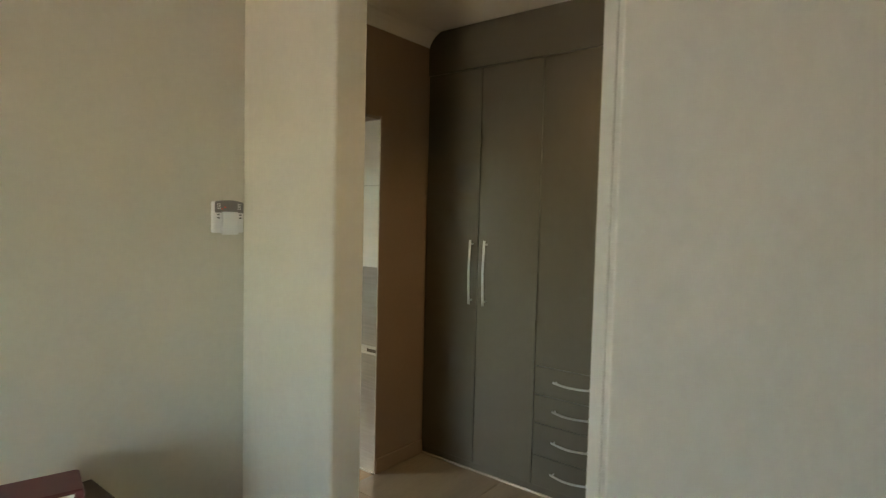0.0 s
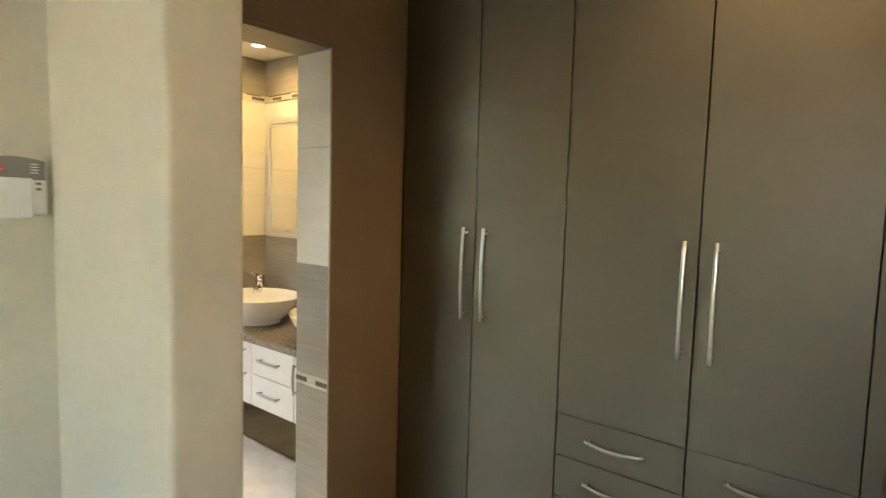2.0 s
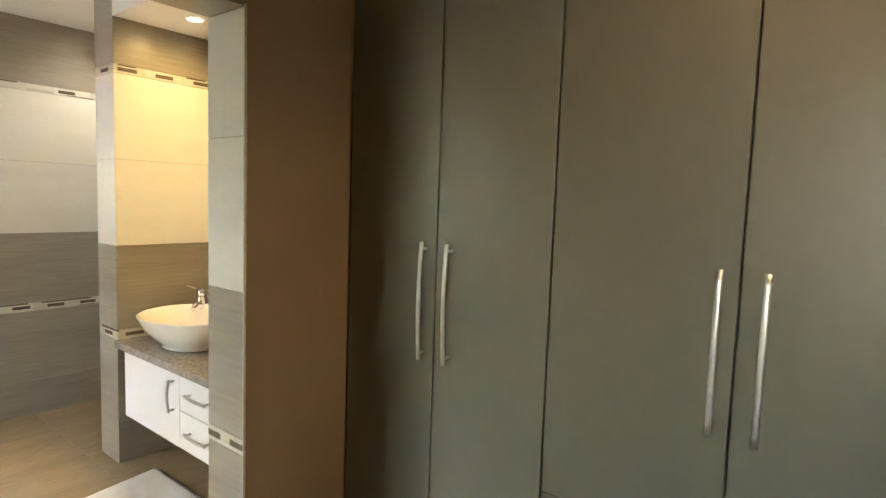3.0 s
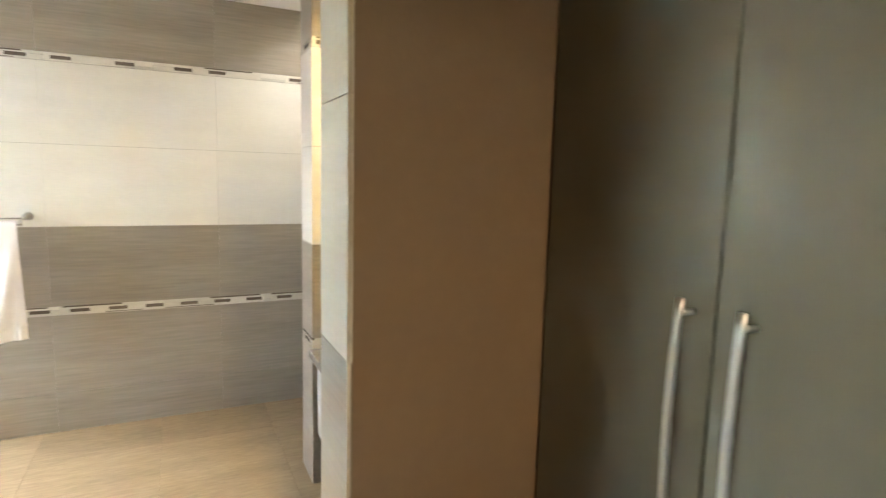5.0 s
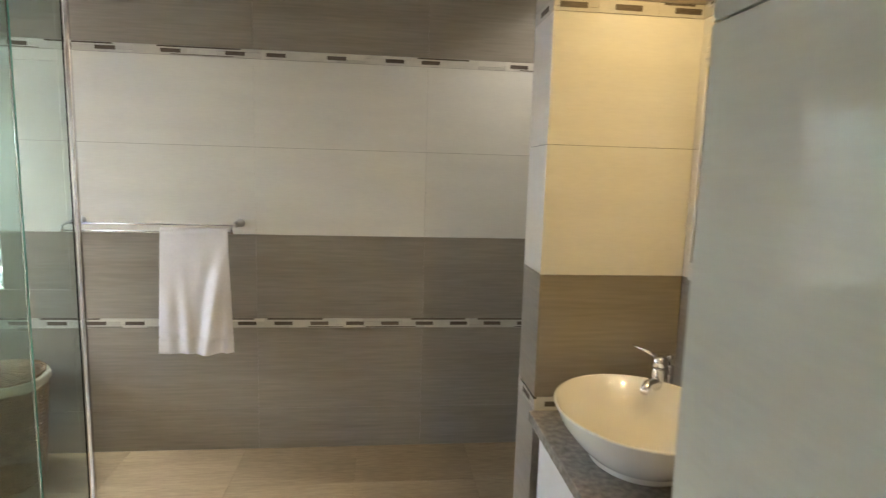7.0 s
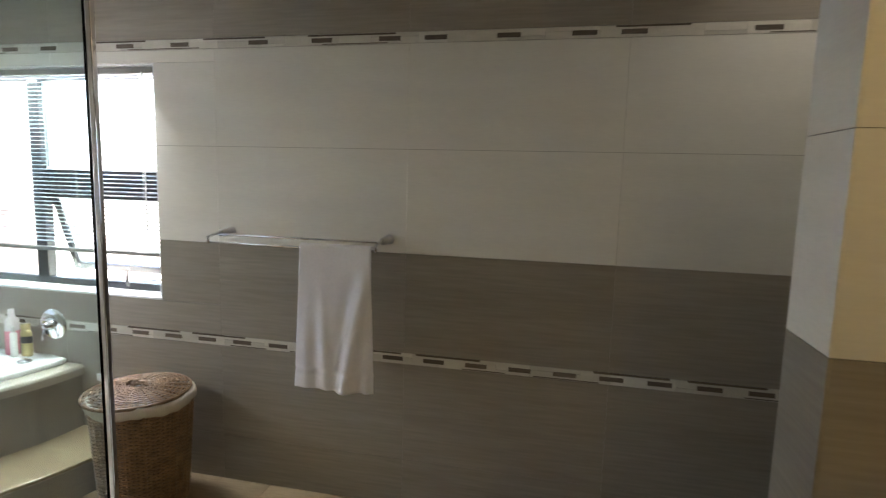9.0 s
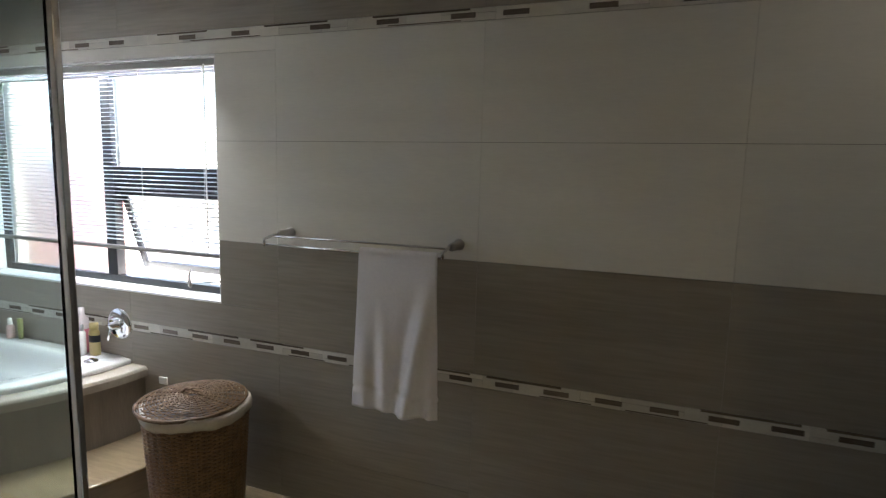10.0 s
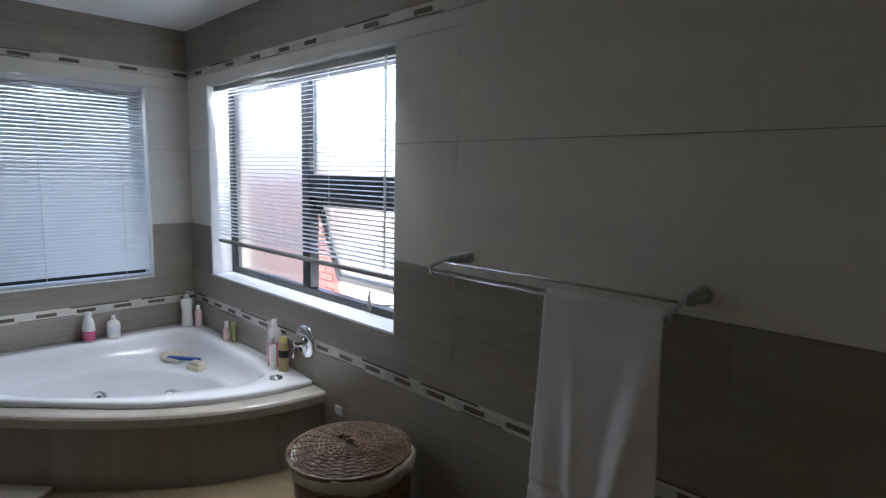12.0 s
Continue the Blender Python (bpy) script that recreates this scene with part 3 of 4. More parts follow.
bm = bmesh.new()
rows = []
NU = 60
for i in range(75):
    if i < 20:      # back
        s = 1 - i / 20
        z, y, low = RZ + 0.004 - 0.50 * s, RY + 0.016 + 0.01 * s, s * 0.5
        front = 0
    elif i < 28:    # over the bar
        a = math.pi * (i - 20) / 8
        z, y, low = RZ + 0.004 + 0.013 * math.sin(a), RY + 0.016 * math.cos(a), 0
        front = 0
    else:
        s = (i - 27) / 47
        z, y, low, front = RZ + 0.004 - 0.60 * s, RY - 0.016 - 0.012 * s, s, 1
    row = []
    for k in range(NU + 1):
        u = k / NU
        x = -1.710 + 0.314 * u + low * (0.042 * (u - 0.45))
        dy = dz = 0.0
        if i < 20:
            x -= 0.022 * u
        if front:
            def grow(s0, s1):
                e = min(1, max(0, (s - s0) / (s1 - s0)))
                return e * e * (3 - 2 * e)

            def fold(at, wide):
                return math.exp(-((u - at) / wide) ** 2)

            dy -= 0.038 * grow(0, 0.7) * fold(0.97 - 0.33 * s, 0.10)
            dy += 0.012 * grow(0.1, 0.7) * fold(0.78 - 0.33 * s, 0.09)
            dy -= 0.018 * grow(0.15, 0.8) * fold(0.28 + 0.14 * s, 0.065)
            dy += 0.006 * grow(0.3, 0.9) * fold(0.18 + 0.10 * s, 0.07)
            dy -= 0.009 * grow(0.35, 0.9) * fold(0.10 + 0.05 * s, 0.07)
            dy -= 0.020 * grow(0.5, 1.0) * fold(0.98 - 0.06 * s, 0.05)
            dy += 0.0025 * math.sin(17 * u + 5 * s) * s
            dy += 0.009 if 0.86 < s < 0.89 else 0
        if low > 0.9:
            dz = (-0.006 * math.sin(3.0 * u + 0.3) - 0.001 * math.sin(11 * u + 1)) * low
        row.append((x, y + dy, z + dz))
    rows.append(row)
sheet(bm, rows)
tw = mesh("towel", bm, TOWEL, smooth=True)
md = tw.modifiers.new("thick", "SOLIDIFY")
md.thickness, md.offset = 0.009, 0
tagged(tw, "white towel hanging over the chrome towel rail", "towel")

# ---- windows and blinds ----
win = structure("window_1", boxes(((WX0 - 0.001, YT + 0.001, WZ0 - 0.02), (WX1 + 0.001, YT + 0.25, WZ0 + 0.004))), WHITE, "black aluminium window with an open lower sash and white sill")
FY0, FY1, MX = YT + 0.125, YT + 0.175, -3.385
part("window_frame", boxes(((WX0, FY0, WZ0 + 0.005), (WX0 + 0.045, FY1, WZ1)), ((WX1 - 0.045, FY0, WZ0 + 0.005), (WX1, FY1, WZ1)), ((WX0 + 0.045, FY0, WZ1 - 0.045), (WX1 - 0.045, FY1, WZ1)),
     ((WX0 + 0.045, FY0, WZ0 + 0.005), (WX1 - 0.045, FY1, WZ0 + 0.04)), bevel=0.003), BLACK, win)
part("mullion", boxes(((MX - 0.035, FY0 - 0.004, WZ0 + 0.04), (MX + 0.035, FY1, WZ1 - 0.045)), bevel=0.003), BLACK, win)
part("transom", boxes(((MX + 0.036, FY0 - 0.002, 1.395), (WX1 - 0.046, FY1, 1.505)), bevel=0.003), BLACK, win)


def pane(lo, hi, mat, parent, m=None):
    bm = boxes((lo, hi))
    if m:
        turned(bm, m)
    p = part("pane", bm, mat, parent)
    p.visible_shadow = False
    return p


pane((WX0 + 0.046, YT + 0.148, WZ0 + 0.041), (MX - 0.036, YT + 0.152, WZ1 - 0.046), FROST, win)
pane((MX + 0.036, YT + 0.148, 1.506), (WX1 - 0.046, YT + 0.152, WZ1 - 0.046), FROST, win)
sash = pose(0, YT + 0.16, 1.39, 17) @ pose(0, -(YT + 0.16), -1.39)
bm = boxes(((MX + 0.038, YT + 0.148, 0.93), (MX + 0.075, YT + 0.182, 1.39)), ((WX1 - 0.085, YT + 0.148, 0.93), (WX1 - 0.048, YT + 0.182, 1.39)),
           ((MX + 0.075, YT + 0.148, 0.93), (WX1 - 0.085, YT + 0.182, 0.968)), ((MX + 0.075, YT + 0.148, 1.355), (WX1 - 0.085, YT + 0.182, 1.39)), bevel=0.003)
sf = part("sash", turned(bm, sash), BLACK, win, "open black awning sash")
pane((MX + 0.076, YT + 0.163, 0.969), (WX1 - 0.086, YT + 0.167, 1.354), FROST, sf, sash)
part("stay", tube(bmesh.new(), [(-2.855, YT + 0.132, 0.912), (-2.85, YT + 0.115, 0.93), (-2.835, YT + 0.10, 0.975), (-2.818, YT + 0.095, 1.005)], [0.013, 0.010, 0.007, 0.005], 10), GREYP, win, "dark metal window catch")
part("stay", tube(bmesh.new(), [(-2.9, YT + 0.14, 0.915), (-2.75, YT + 0.25, 0.925)], 0.006, 8), STEEL, win, "steel window stay")
# white reveals
rv = structure("trim", boxes(((WX0 - 0.004, YT + 0.004, WZ0 + 0.006), (WX0 + 0.004, FY0, WZ1 - 0.004)), ((WX1 - 0.004, YT + 0.004, WZ0 + 0.006), (WX1 + 0.004, FY0, WZ1 - 0.004)),
                             ((WX0, YT + 0.004, WZ1 - 0.004), (WX1, FY0, WZ1 + 0.004))), WHITE, "white window reveals")


def slat_mesh(name, length, along, wide, tilt):
    """One blind slat with a slight crown; along is x or y."""
    bm = bmesh.new()
    rows = []
    for e in (-0.5, 0.5):
        row = []
        for k in range(6):
            u = k / 5 - 0.5
            p = Vector((0, u * wide, 0.0022 * (1 - 4 * u * u)))
            p.rotate(Euler((radians(tilt), 0, 0)))
            p.x = e * length
            if along == "y":
                p = Vector((-p.y, p.x, p.z))
            row.append(p)
        rows.append(row)
    sheet(bm, rows)
    me = bpy.data.meshes.new(name)
    bm.to_mesh(me)
    bm.free()
    me.materials.append(SLAT)
    return me


b1 = thing("venetian_blind", "grey aluminium venetian blind, half lowered with open slats", "blind", "window blinds")
BY = YT + 0.05
me = slat_mesh("slat", WX1 - WX0 - 0.05, "x", 0.0215, 10)
z = WZ1 - 0.05
while z > 1.115:
    s = new("slat", me)
    s.location, s.parent = ((WX0 + WX1) / 2, BY, z), b1
    z -= 0.0205
part("head_rail", boxes(((WX0 + 0.015, BY - 0.014, WZ1 - 0.035), (WX1 - 0.015, BY + 0.014, WZ1 - 0.006)), bevel=0.002), GREYP, b1, "dark head rail")
part("bottom_rail", boxes(((WX0 + 0.02, BY - 0.013, 1.085), (WX1 - 0.02, BY + 0.013, 1.105)), bevel=0.004), GREYP, b1, "dark bottom rail")
for x in (WX0 + 0.12, -3.05, WX1 - 0.11):
    part("cord", tube(bmesh.new(), [(x, BY - 0.0125, 1.10), (x, BY - 0.0125, WZ1 - 0.03)], 0.0012, 5), CORD, b1)
part("wand", tube(bmesh.new(), [(WX1 - 0.09, BY - 0.022, 1.13), (WX1 - 0.088, BY - 0.022, WZ1 - 0.03)], 0.0035, 6), CORD, b1, "clear tilt wand")

win2 = structure("window_2", boxes(((XL - 0.25, VY0, VZ0 - 0.02), (XL - 0.001, VY1, VZ0 + 0.004))), WHITE, "black aluminium window behind a closed blind")
part("window_frame", boxes(((XL - 0.19, VY0, VZ0 + 0.005), (XL - 0.14, VY0 + 0.05, VZ1)), ((XL - 0.19, VY1 - 0.05, VZ0 + 0.005), (XL - 0.14, VY1, VZ1)), ((XL - 0.19, VY0 + 0.05, VZ1 - 0.05), (XL - 0.14, VY1 - 0.05, VZ1)),
     ((XL - 0.19, VY0 + 0.05, VZ0 + 0.005), (XL - 0.14, VY1 - 0.05, VZ0 + 0.045)), ((XL - 0.19, 1.71, VZ0 + 0.045), (XL - 0.14, 1.78, VZ1 - 0.05)), bevel=0.003), BLACK, win2)
for y0, y1 in ((VY0 + 0.051, 1.709), (1.781, VY1 - 0.051)):
    pane((XL - 0.168, y0, VZ0 + 0.046), (XL - 0.164, y1, VZ1 - 0.051), FROST, win2)
structure("trim", boxes(((XL - 0.14, VY1 - 0.004, VZ0 + 0.006), (XL - 0.004, VY1 + 0.004, VZ1)), ((XL - 0.14, VY0 - 0.004, VZ0 + 0.006), (XL - 0.004, VY0 + 0.004, VZ1)),
                        ((XL - 0.14, VY0, VZ1 - 0.004), (XL - 0.004, VY1, VZ1 + 0.004))), WHITE, "white window reveals")
b2 = thing("venetian_blind", "grey aluminium venetian blind, fully lowered and nearly shut", "blind", "window blinds")
BX = XL - 0.03
me = slat_mesh("slat", VY1 - VY0 - 0.03, "y", 0.0236, 55)
z = VZ1 - 0.045
while z > VZ0 + 0.035:
    s = new("slat", me)
    s.location, s.parent = (BX, (VY0 + VY1) / 2, z), b2
    z -= 0.0207
part("head_rail", boxes(((BX - 0.014, VY0 + 0.012, VZ1 - 0.035), (BX + 0.014, VY1 - 0.012, VZ1 - 0.006)), bevel=0.002), SLAT, b2)
part("bottom_rail", boxes(((BX - 0.012, VY0 + 0.014, VZ0 + 0.008), (BX + 0.012, VY1 - 0.014, VZ0 + 0.024)), bevel=0.003), SLAT, b2)
for y in (1.25, 2.0, 2.40):
    part("cord", tube(bmesh.new(), [(BX + 0.0135, y, VZ0 + 0.02), (BX + 0.0135, y, VZ1 - 0.03)], 0.0018, 5), CORD, b2)

# ---- corner bathtub on its tiled platform ----


def reach(a, r0, dip):
    """Distance of the rounded front from the room's corner, at angle a (0 along one wall, 90 degrees along the other)."""
    return r0 - dip * math.sin(2 * a) ** 2


def corner(d, a, z):
    return Vector((XL + d * math.cos(a), YT - d * math.sin(a), z))


def platform(r0, dip, z0, z1, lip=0.0, ring=0.0, a0=0.0, a1=math.pi / 2, n=48):
    """A quarter-round solid in the room's corner, or with ring a curved band of that width."""
    bm = bmesh.new()
    angles = [a0 + (a1 - a0) * k / n for k in range(n + 1)]
    rings = [[bm.verts.new(corner(reach(a, r0, dip) - i, a, z)) for a in angles] for i, z in ((0, z0), (0, z1 - lip), (lip * 0.4, z1 - lip * 0.3), (lip, z1))]
    for q, w in zip(rings, rings[1:]):
        for k in range(n):
            bm.faces.new((q[k], q[k + 1], w[k + 1], w[k]))
    if ring:
        inner = [[bm.verts.new(corner(reach(a, r0, dip) - ring, a, z)) for a in angles] for z in (z1, z0)]
        for q, w in ((rings[-1], inner[0]), (inner[0], inner[1])):
            for k in range(n):
                bm.faces.new((q[k], q[k + 1], w[k + 1], w[k]))
    else:
        c = bm.verts.new((XL, YT, z1))
        for k in range(n):
            bm.faces.new((rings[-1][k], rings[-1][k + 1], c))
    bmesh.ops.recalc_face_normals(bm, faces=bm.faces)
    return bm


surround = thing("bath_surround", "taupe tiled curved bath platform with a pale stone ledge and step", "bath surround")
part("step", platform(1.83, 0.10, 0, 0.155, 0.004), TAUPE, surround, "low tiled step")
part("step_top", platform(1.835, 0.10, 0.157, 0.172, 0.006), FLOOR_T, surround, "tan tiled step top")
skirt = part("skirt", platform(1.486, 0.11, 0.173, 0.453, 0.002, 0.10), SKIRT, surround, "taupe tiled skirt")
for k in range(8):
    part("tile", platform(1.493, 0.11, 0.175, 0.452, 0.0015, 0.006, math.pi / 16 * k + 0.001, math.pi / 16 * (k + 1) - 0.001, 10), SKIRT, skirt)
part("ledge", platform(1.512, 0.11, 0.455, 0.506, 0.016, 0.112), LEDGE, surround, "pale stone ledge")


def hollow(a, walls, front):
    """Distance from the tub's middle to its inner edge at angle a: smooth least of the two wall sides and the round front."""
    cx = cy = 0.62
    ds = []
    ca, sa = math.cos(a), math.sin(a)
    if ca < -1e-3:
        ds.append((cx - walls) / -ca)
    if sa < -1e-3:
        ds.append((cy - walls) / -sa)
    b = cx * ca + cy * sa
    ds.append(-b + math.sqrt(b * b - (cx * cx + cy * cy - front * front)))
    return sum(d ** -7 for d in ds) ** (-1 / 7)


tub = thing("bathtub", "white acrylic corner spa bathtub with jets", "bathtub")
bm = bmesh.new()
N = 96
TZ = 0.538


def around(shape):
    out = []
    for k in range(N):
        a = 2 * math.pi * k / N
        d, z = shape(a)
        out.append(bm.verts.new((XL + 0.62 + d * math.cos(a), YT - 0.62 - d * math.sin(a), z)))
    return out


def outer(a, grow, z):
    cx = 0.62
    ca, sa = math.cos(a), math.sin(a)
    ds = [1e9]
    if ca < -1e-3:
        ds.append((cx - 0.003) / -ca)
    if sa < -1e-3:
        ds.append((cx - 0.003) / -sa)
    b = cx * (ca + sa)
    f = 1.313 + 0.10 * (abs(ca - sa) / 1.4142) ** 2 * 1.0 + grow
    ds.append(-b + math.sqrt(b * b - (2 * cx * cx - f * f)))
    return min(ds), z


def well(a, shrink, front, z):
    """The foot well: an oval across the corner's diagonal, drawn in by shrink, and cut off by the round front."""
    ca, sa = math.cos(a), math.sin(a)
    du, dv = -0.7071 * (ca + sa), 0.7071 * (ca - sa)
    u0, ru, rv = -0.11, 0.41 - shrink, 0.63 - shrink
    p, q, r = (du / ru) ** 2 + (dv / rv) ** 2, -2 * du * u0 / ru ** 2, (u0 / ru) ** 2 - 1
    oval = (-q + math.sqrt(q * q - 4 * p * r)) / (2 * p)
    edge = hollow(a, 0.20, front)
    return (oval ** -10 + edge ** -10) ** -0.1, z


rings = [around(lambda a: outer(a, 0.0, 0.508)), around(lambda a: outer(a, 0.003, TZ - 0.014)), around(lambda a: outer(a, 0.0, TZ - 0.006)), around(lambda a: outer(a, -0.012, TZ)),
         around(lambda a: (hollow(a, 0.095, 1.28), TZ)), around(lambda a: (hollow(a, 0.104, 1.27), TZ - 0.006)), around(lambda a: (hollow(a, 0.115, 1.257), TZ - 0.03)),
         around(lambda a: (hollow(a, 0.13, 1.24), 0.468)), around(lambda a: (hollow(a, 0.15, 1.225), 0.432)), around(lambda a: (hollow(a, 0.185, 1.217), 0.416)),
         around(lambda a: well(a, -0.008, 1.205, 0.411)), around(lambda a: well(a, 0.0, 1.198, 0.407)), around(lambda a: well(a, 0.012, 1.192, 0.391)),
         around(lambda a: well(a, 0.085, 1.14, 0.24)), around(lambda a: well(a, 0.13, 1.10, 0.19)), around(lambda a: (0.6 * well(a, 0.13, 1.10, 0)[0], 0.179))]
for q, w in zip(rings, rings[1:]):
    for k in range(N):
        bm.faces.new((q[k], q[(k + 1) % N], w[(k + 1) % N], w[k]))
bm.faces.new(rings[-1])
bmesh.ops.recalc_face_normals(bm, faces=bm.faces)
part("shell", bm, ACRYL, tub, smooth=True)
for u, v, z in ((0.198, -0.232, 0.283), (0.218, 0.145, 0.293)):
    m = pose(XL + 0.62 + 0.7071 * (v - u), YT - 0.62 + 0.7071 * (u + v), z) @ pose(0, 0, 0, 90, 0, 45) @ pose(0, 0, 0, -20)
    jet = part("jet", turned(lathe(bmesh.new(), [(0.012, 0.008), (0.016, 0.016), (0.028, 0.020), (0.037, 0.015), (0.039, 0.004), (0.039, -0.03)], n=28), m), CHROME, tub, "chrome jet ring", True)
    part("nozzle", turned(lathe(bmesh.new(), [(0, 0.012), (0.009, 0.012), (0.0135, 0.006), (0.0135, -0.01)], n=20), m), BLACK, jet, "dark jet nozzle", True)
part("air_control", lathe(bmesh.new(), [(0.032, 0), (0.031, 0.006), (0.02, 0.009), (0.012, 0.014), (0, 0.015)], (-3.255, 2.655, TZ), n=24), CHROME, tub, "chrome air control", True)

# wall-mounted bath mixer
mx = thing("bath_mixer", "chrome round bath mixer with a lever on the tiled wall", "mixer tap")
at = pose(-3.205, YT + 0.0005, 0.705, 90)
part("plate", turned(lathe(bmesh.new(), [(0.082, 0), (0.081, 0.006), (0.07, 0.012), (0.03, 0.016), (0, 0.016)], n=36), at), CHROME, mx, "", True)
part("knob", turned(lathe(bmesh.new(), [(0.027, 0.014), (0.025, 0.032), (0.019, 0.036), (0.019, 0.055), (0.012, 0.062), (0, 0.063)], n=24), at), CHROME, mx, "", True)
part("lever", tube(bmesh.new(), [(-3.207, YT - 0.048, 0.692), (-3.213, YT - 0.056, 0.66), (-3.217, YT - 0.06, 0.632)], [0.008, 0.006, 0.007], 10), CHROME, mx, "", True)
tagged(mesh("wall_socket", boxes(((-2.945, YT - 0.010, 0.43), (-2.893, YT - 0.0005, 0.467)), bevel=0.003), PLASTIC), "small white plastic plate on the tiled wall", "wall plate")

# ---- bottles and bath things ----


def bottle(label, x, y, profile, mat, cap=None, capmat=None, pump=False, band=None, bandmat=None, flat=1.0):
    b = thing("bottle", label, "bottle", "toiletries on the bathtub", (x, y, TZ + 0.0005))
    part("body", lathe(bmesh.new(), profile, n=20, sx=1, sy=flat), mat, b, "", True)
    if cap:
        part("cap", lathe(bmesh.new(), cap, n=16), capmat, b, "", True)
    if band:
        part("wrapper", lathe(bmesh.new(), band, n=20, sx=1, sy=flat), bandmat, b, "", True)
    if pump:
        top = cap[-1][1]
        part("nozzle", tube(bmesh.new(), [(0, 0, top - 0.004), (0, 0, top + 0.02), (0.03, 0.01, top + 0.018)], 0.005, 8), capmat, b, "", True)
    return b


bottle("tall clear lotion bottle with a pump top", -4.455, 2.70, [(0, 0), (0.034, 0), (0.036, 0.01), (0.028, 0.09), (0.036, 0.15), (0.03, 0.168), (0.014, 0.175), (0, 0.175)], PLASTIC, [(0.016, 0.174), (0.016, 0.195), (0.008, 0.2), (0, 0.2)], PLASTIC, pump=True)
bottle("small pale pink bottle", -4.392, 2.745, [(0, 0), (0.021, 0), (0.022, 0.01), (0.022, 0.10), (0.01, 0.112), (0, 0.112)], PALEPINK, [(0.012, 0.111), (0.012, 0.135), (0, 0.136)], PLASTIC)
bottle("small white and pink bottle", -3.995, 2.748, [(0, 0), (0.02, 0), (0.021, 0.008), (0.021, 0.065), (0.012, 0.078), (0, 0.078)], PALEPINK, [(0.012, 0.077), (0.011, 0.112), (0, 0.114)], PLASTIC)
bottle("slim olive green tube", -3.93, 2.76, [(0, 0), (0.017, 0), (0.018, 0.02), (0.02, 0.115), (0, 0.116)], GREENP, flat=0.6)
bottle("tall clear bottle of pink bath liquid", -3.425, 2.742, [(0, 0), (0.033, 0), (0.035, 0.01), (0.034, 0.125), (0.0338, 0.126), (0, 0.126)], PINKW,
       [(0.0338, 0.127), (0.033, 0.18), (0.018, 0.198), (0.016, 0.205), (0.016, 0.238), (0, 0.24)], CLEARGREY)
bottle("slim white spray bottle", -3.375, 2.705, [(0, 0), (0.015, 0), (0.016, 0.008), (0.016, 0.12), (0.008, 0.13), (0, 0.13)], PLASTIC, [(0.009, 0.129), (0.009, 0.16), (0, 0.161)], STEEL)
bottle("gold-green bottle with a dark printed band", -3.33, 2.737, [(0, 0), (0.03, 0), (0.032, 0.008), (0.031, 0.12), (0.02, 0.14), (0, 0.14)], GOLD, [(0.022, 0.139), (0.021, 0.168), (0, 0.169)], GOLD, band=[(0.0318, 0.07), (0.0322, 0.075), (0.0318, 0.105), (0.031, 0.106)], bandmat=BLACK, flat=0.7)
bottle("white bottle with a bright pink wrapper", -4.475, 2.165, [(0, 0), (0.047, 0), (0.051, 0.01), (0.053, 0.05), (0.049, 0.095), (0.036, 0.13), (0.021, 0.15), (0, 0.151)], PLASTIC, [(0.02, 0.150), (0.018, 0.168), (0, 0.17)], PLASTIC, band=[(0.0514, 0.010), (0.0534, 0.03), (0.0538, 0.05), (0.0524, 0.066)], bandmat=PINK, flat=0.6)
bottle("white bottle with a blue-grey wrapper", -4.455, 2.285, [(0, 0), (0.032, 0), (0.034, 0.01), (0.034, 0.09), (0.018, 0.108), (0, 0.108)], PLASTIC, [(0.013, 0.107), (0.012, 0.134), (0, 0.135)], PLASTIC, band=[(0.0344, 0.03), (0.0348, 0.034), (0.0348, 0.075), (0.0344, 0.079)], bandmat=SLAT)
SEAT = 0.4145
dish = mesh("sponge", lathe(bmesh.new(), [(0, 0), (0.085, 0), (0.1, 0.012), (0.095, 0.024), (0.06, 0.032), (0, 0.034)], (-4.235, 2.535, SEAT), n=28, sx=1.0, sy=0.75), LINEN, smooth=True)
tagged(dish, "flat oval cream bath sponge on the tub's seat", "sponge")
br = thing("bath_brush", "blue plastic bath brush with pale bristles on the tub's seat", "brush", at=(-4.115, 2.555, SEAT + 0.006))
br.rotation_euler = (0, 0, radians(35))
part("handle", boxes(((-0.11, -0.016, 0.012), (0.09, 0.016, 0.028)), bevel=0.006), BLUEP, br)
part("bristles", boxes(((-0.11, -0.014, -0.006), (-0.02, 0.014, 0.012)), bevel=0.003), PLASTIC, br, "white bristles")
so = thing("soap", "cream bars of soap on the tub's seat", "soap", at=(-3.965, 2.555, SEAT))
so.rotation_euler = (0, 0, radians(20))
part("bar", boxes(((-0.05, -0.03, 0), (0.05, 0.03, 0.028)), bevel=0.009), SOAP, so)
part("bar", boxes(((-0.03, -0.022, 0.029), (0.045, 0.024, 0.05)), bevel=0.008), SOAP, so)
bottle_sill = thing("bottle", "small blue and white bottle on the window sill", "bottle", at=(WX1 - 0.03, YT + 0.06, WZ0 + 0.0045))
part("body", lathe(bmesh.new(), [(0, 0), (0.018, 0), (0.018, 0.05), (0, 0.051)], n=16), PLASTIC, bottle_sill, "", True)
part("cap", lathe(bmesh.new(), [(0.016, 0.0515), (0.015, 0.075), (0, 0.076)], n=16), BLUEP, bottle_sill, "", True)

mat2 = mesh("bath_mat", turned(boxes(((-0.24, -0.12, 0), (0.24, 0.12, 0.022)), bevel=0.009), pose(-3.52, 1.57, 0.1735, 0, 0, -47)), LINER)
tagged(mat2, "folded cream bath mat on the step of the bathtub", "bath mat")

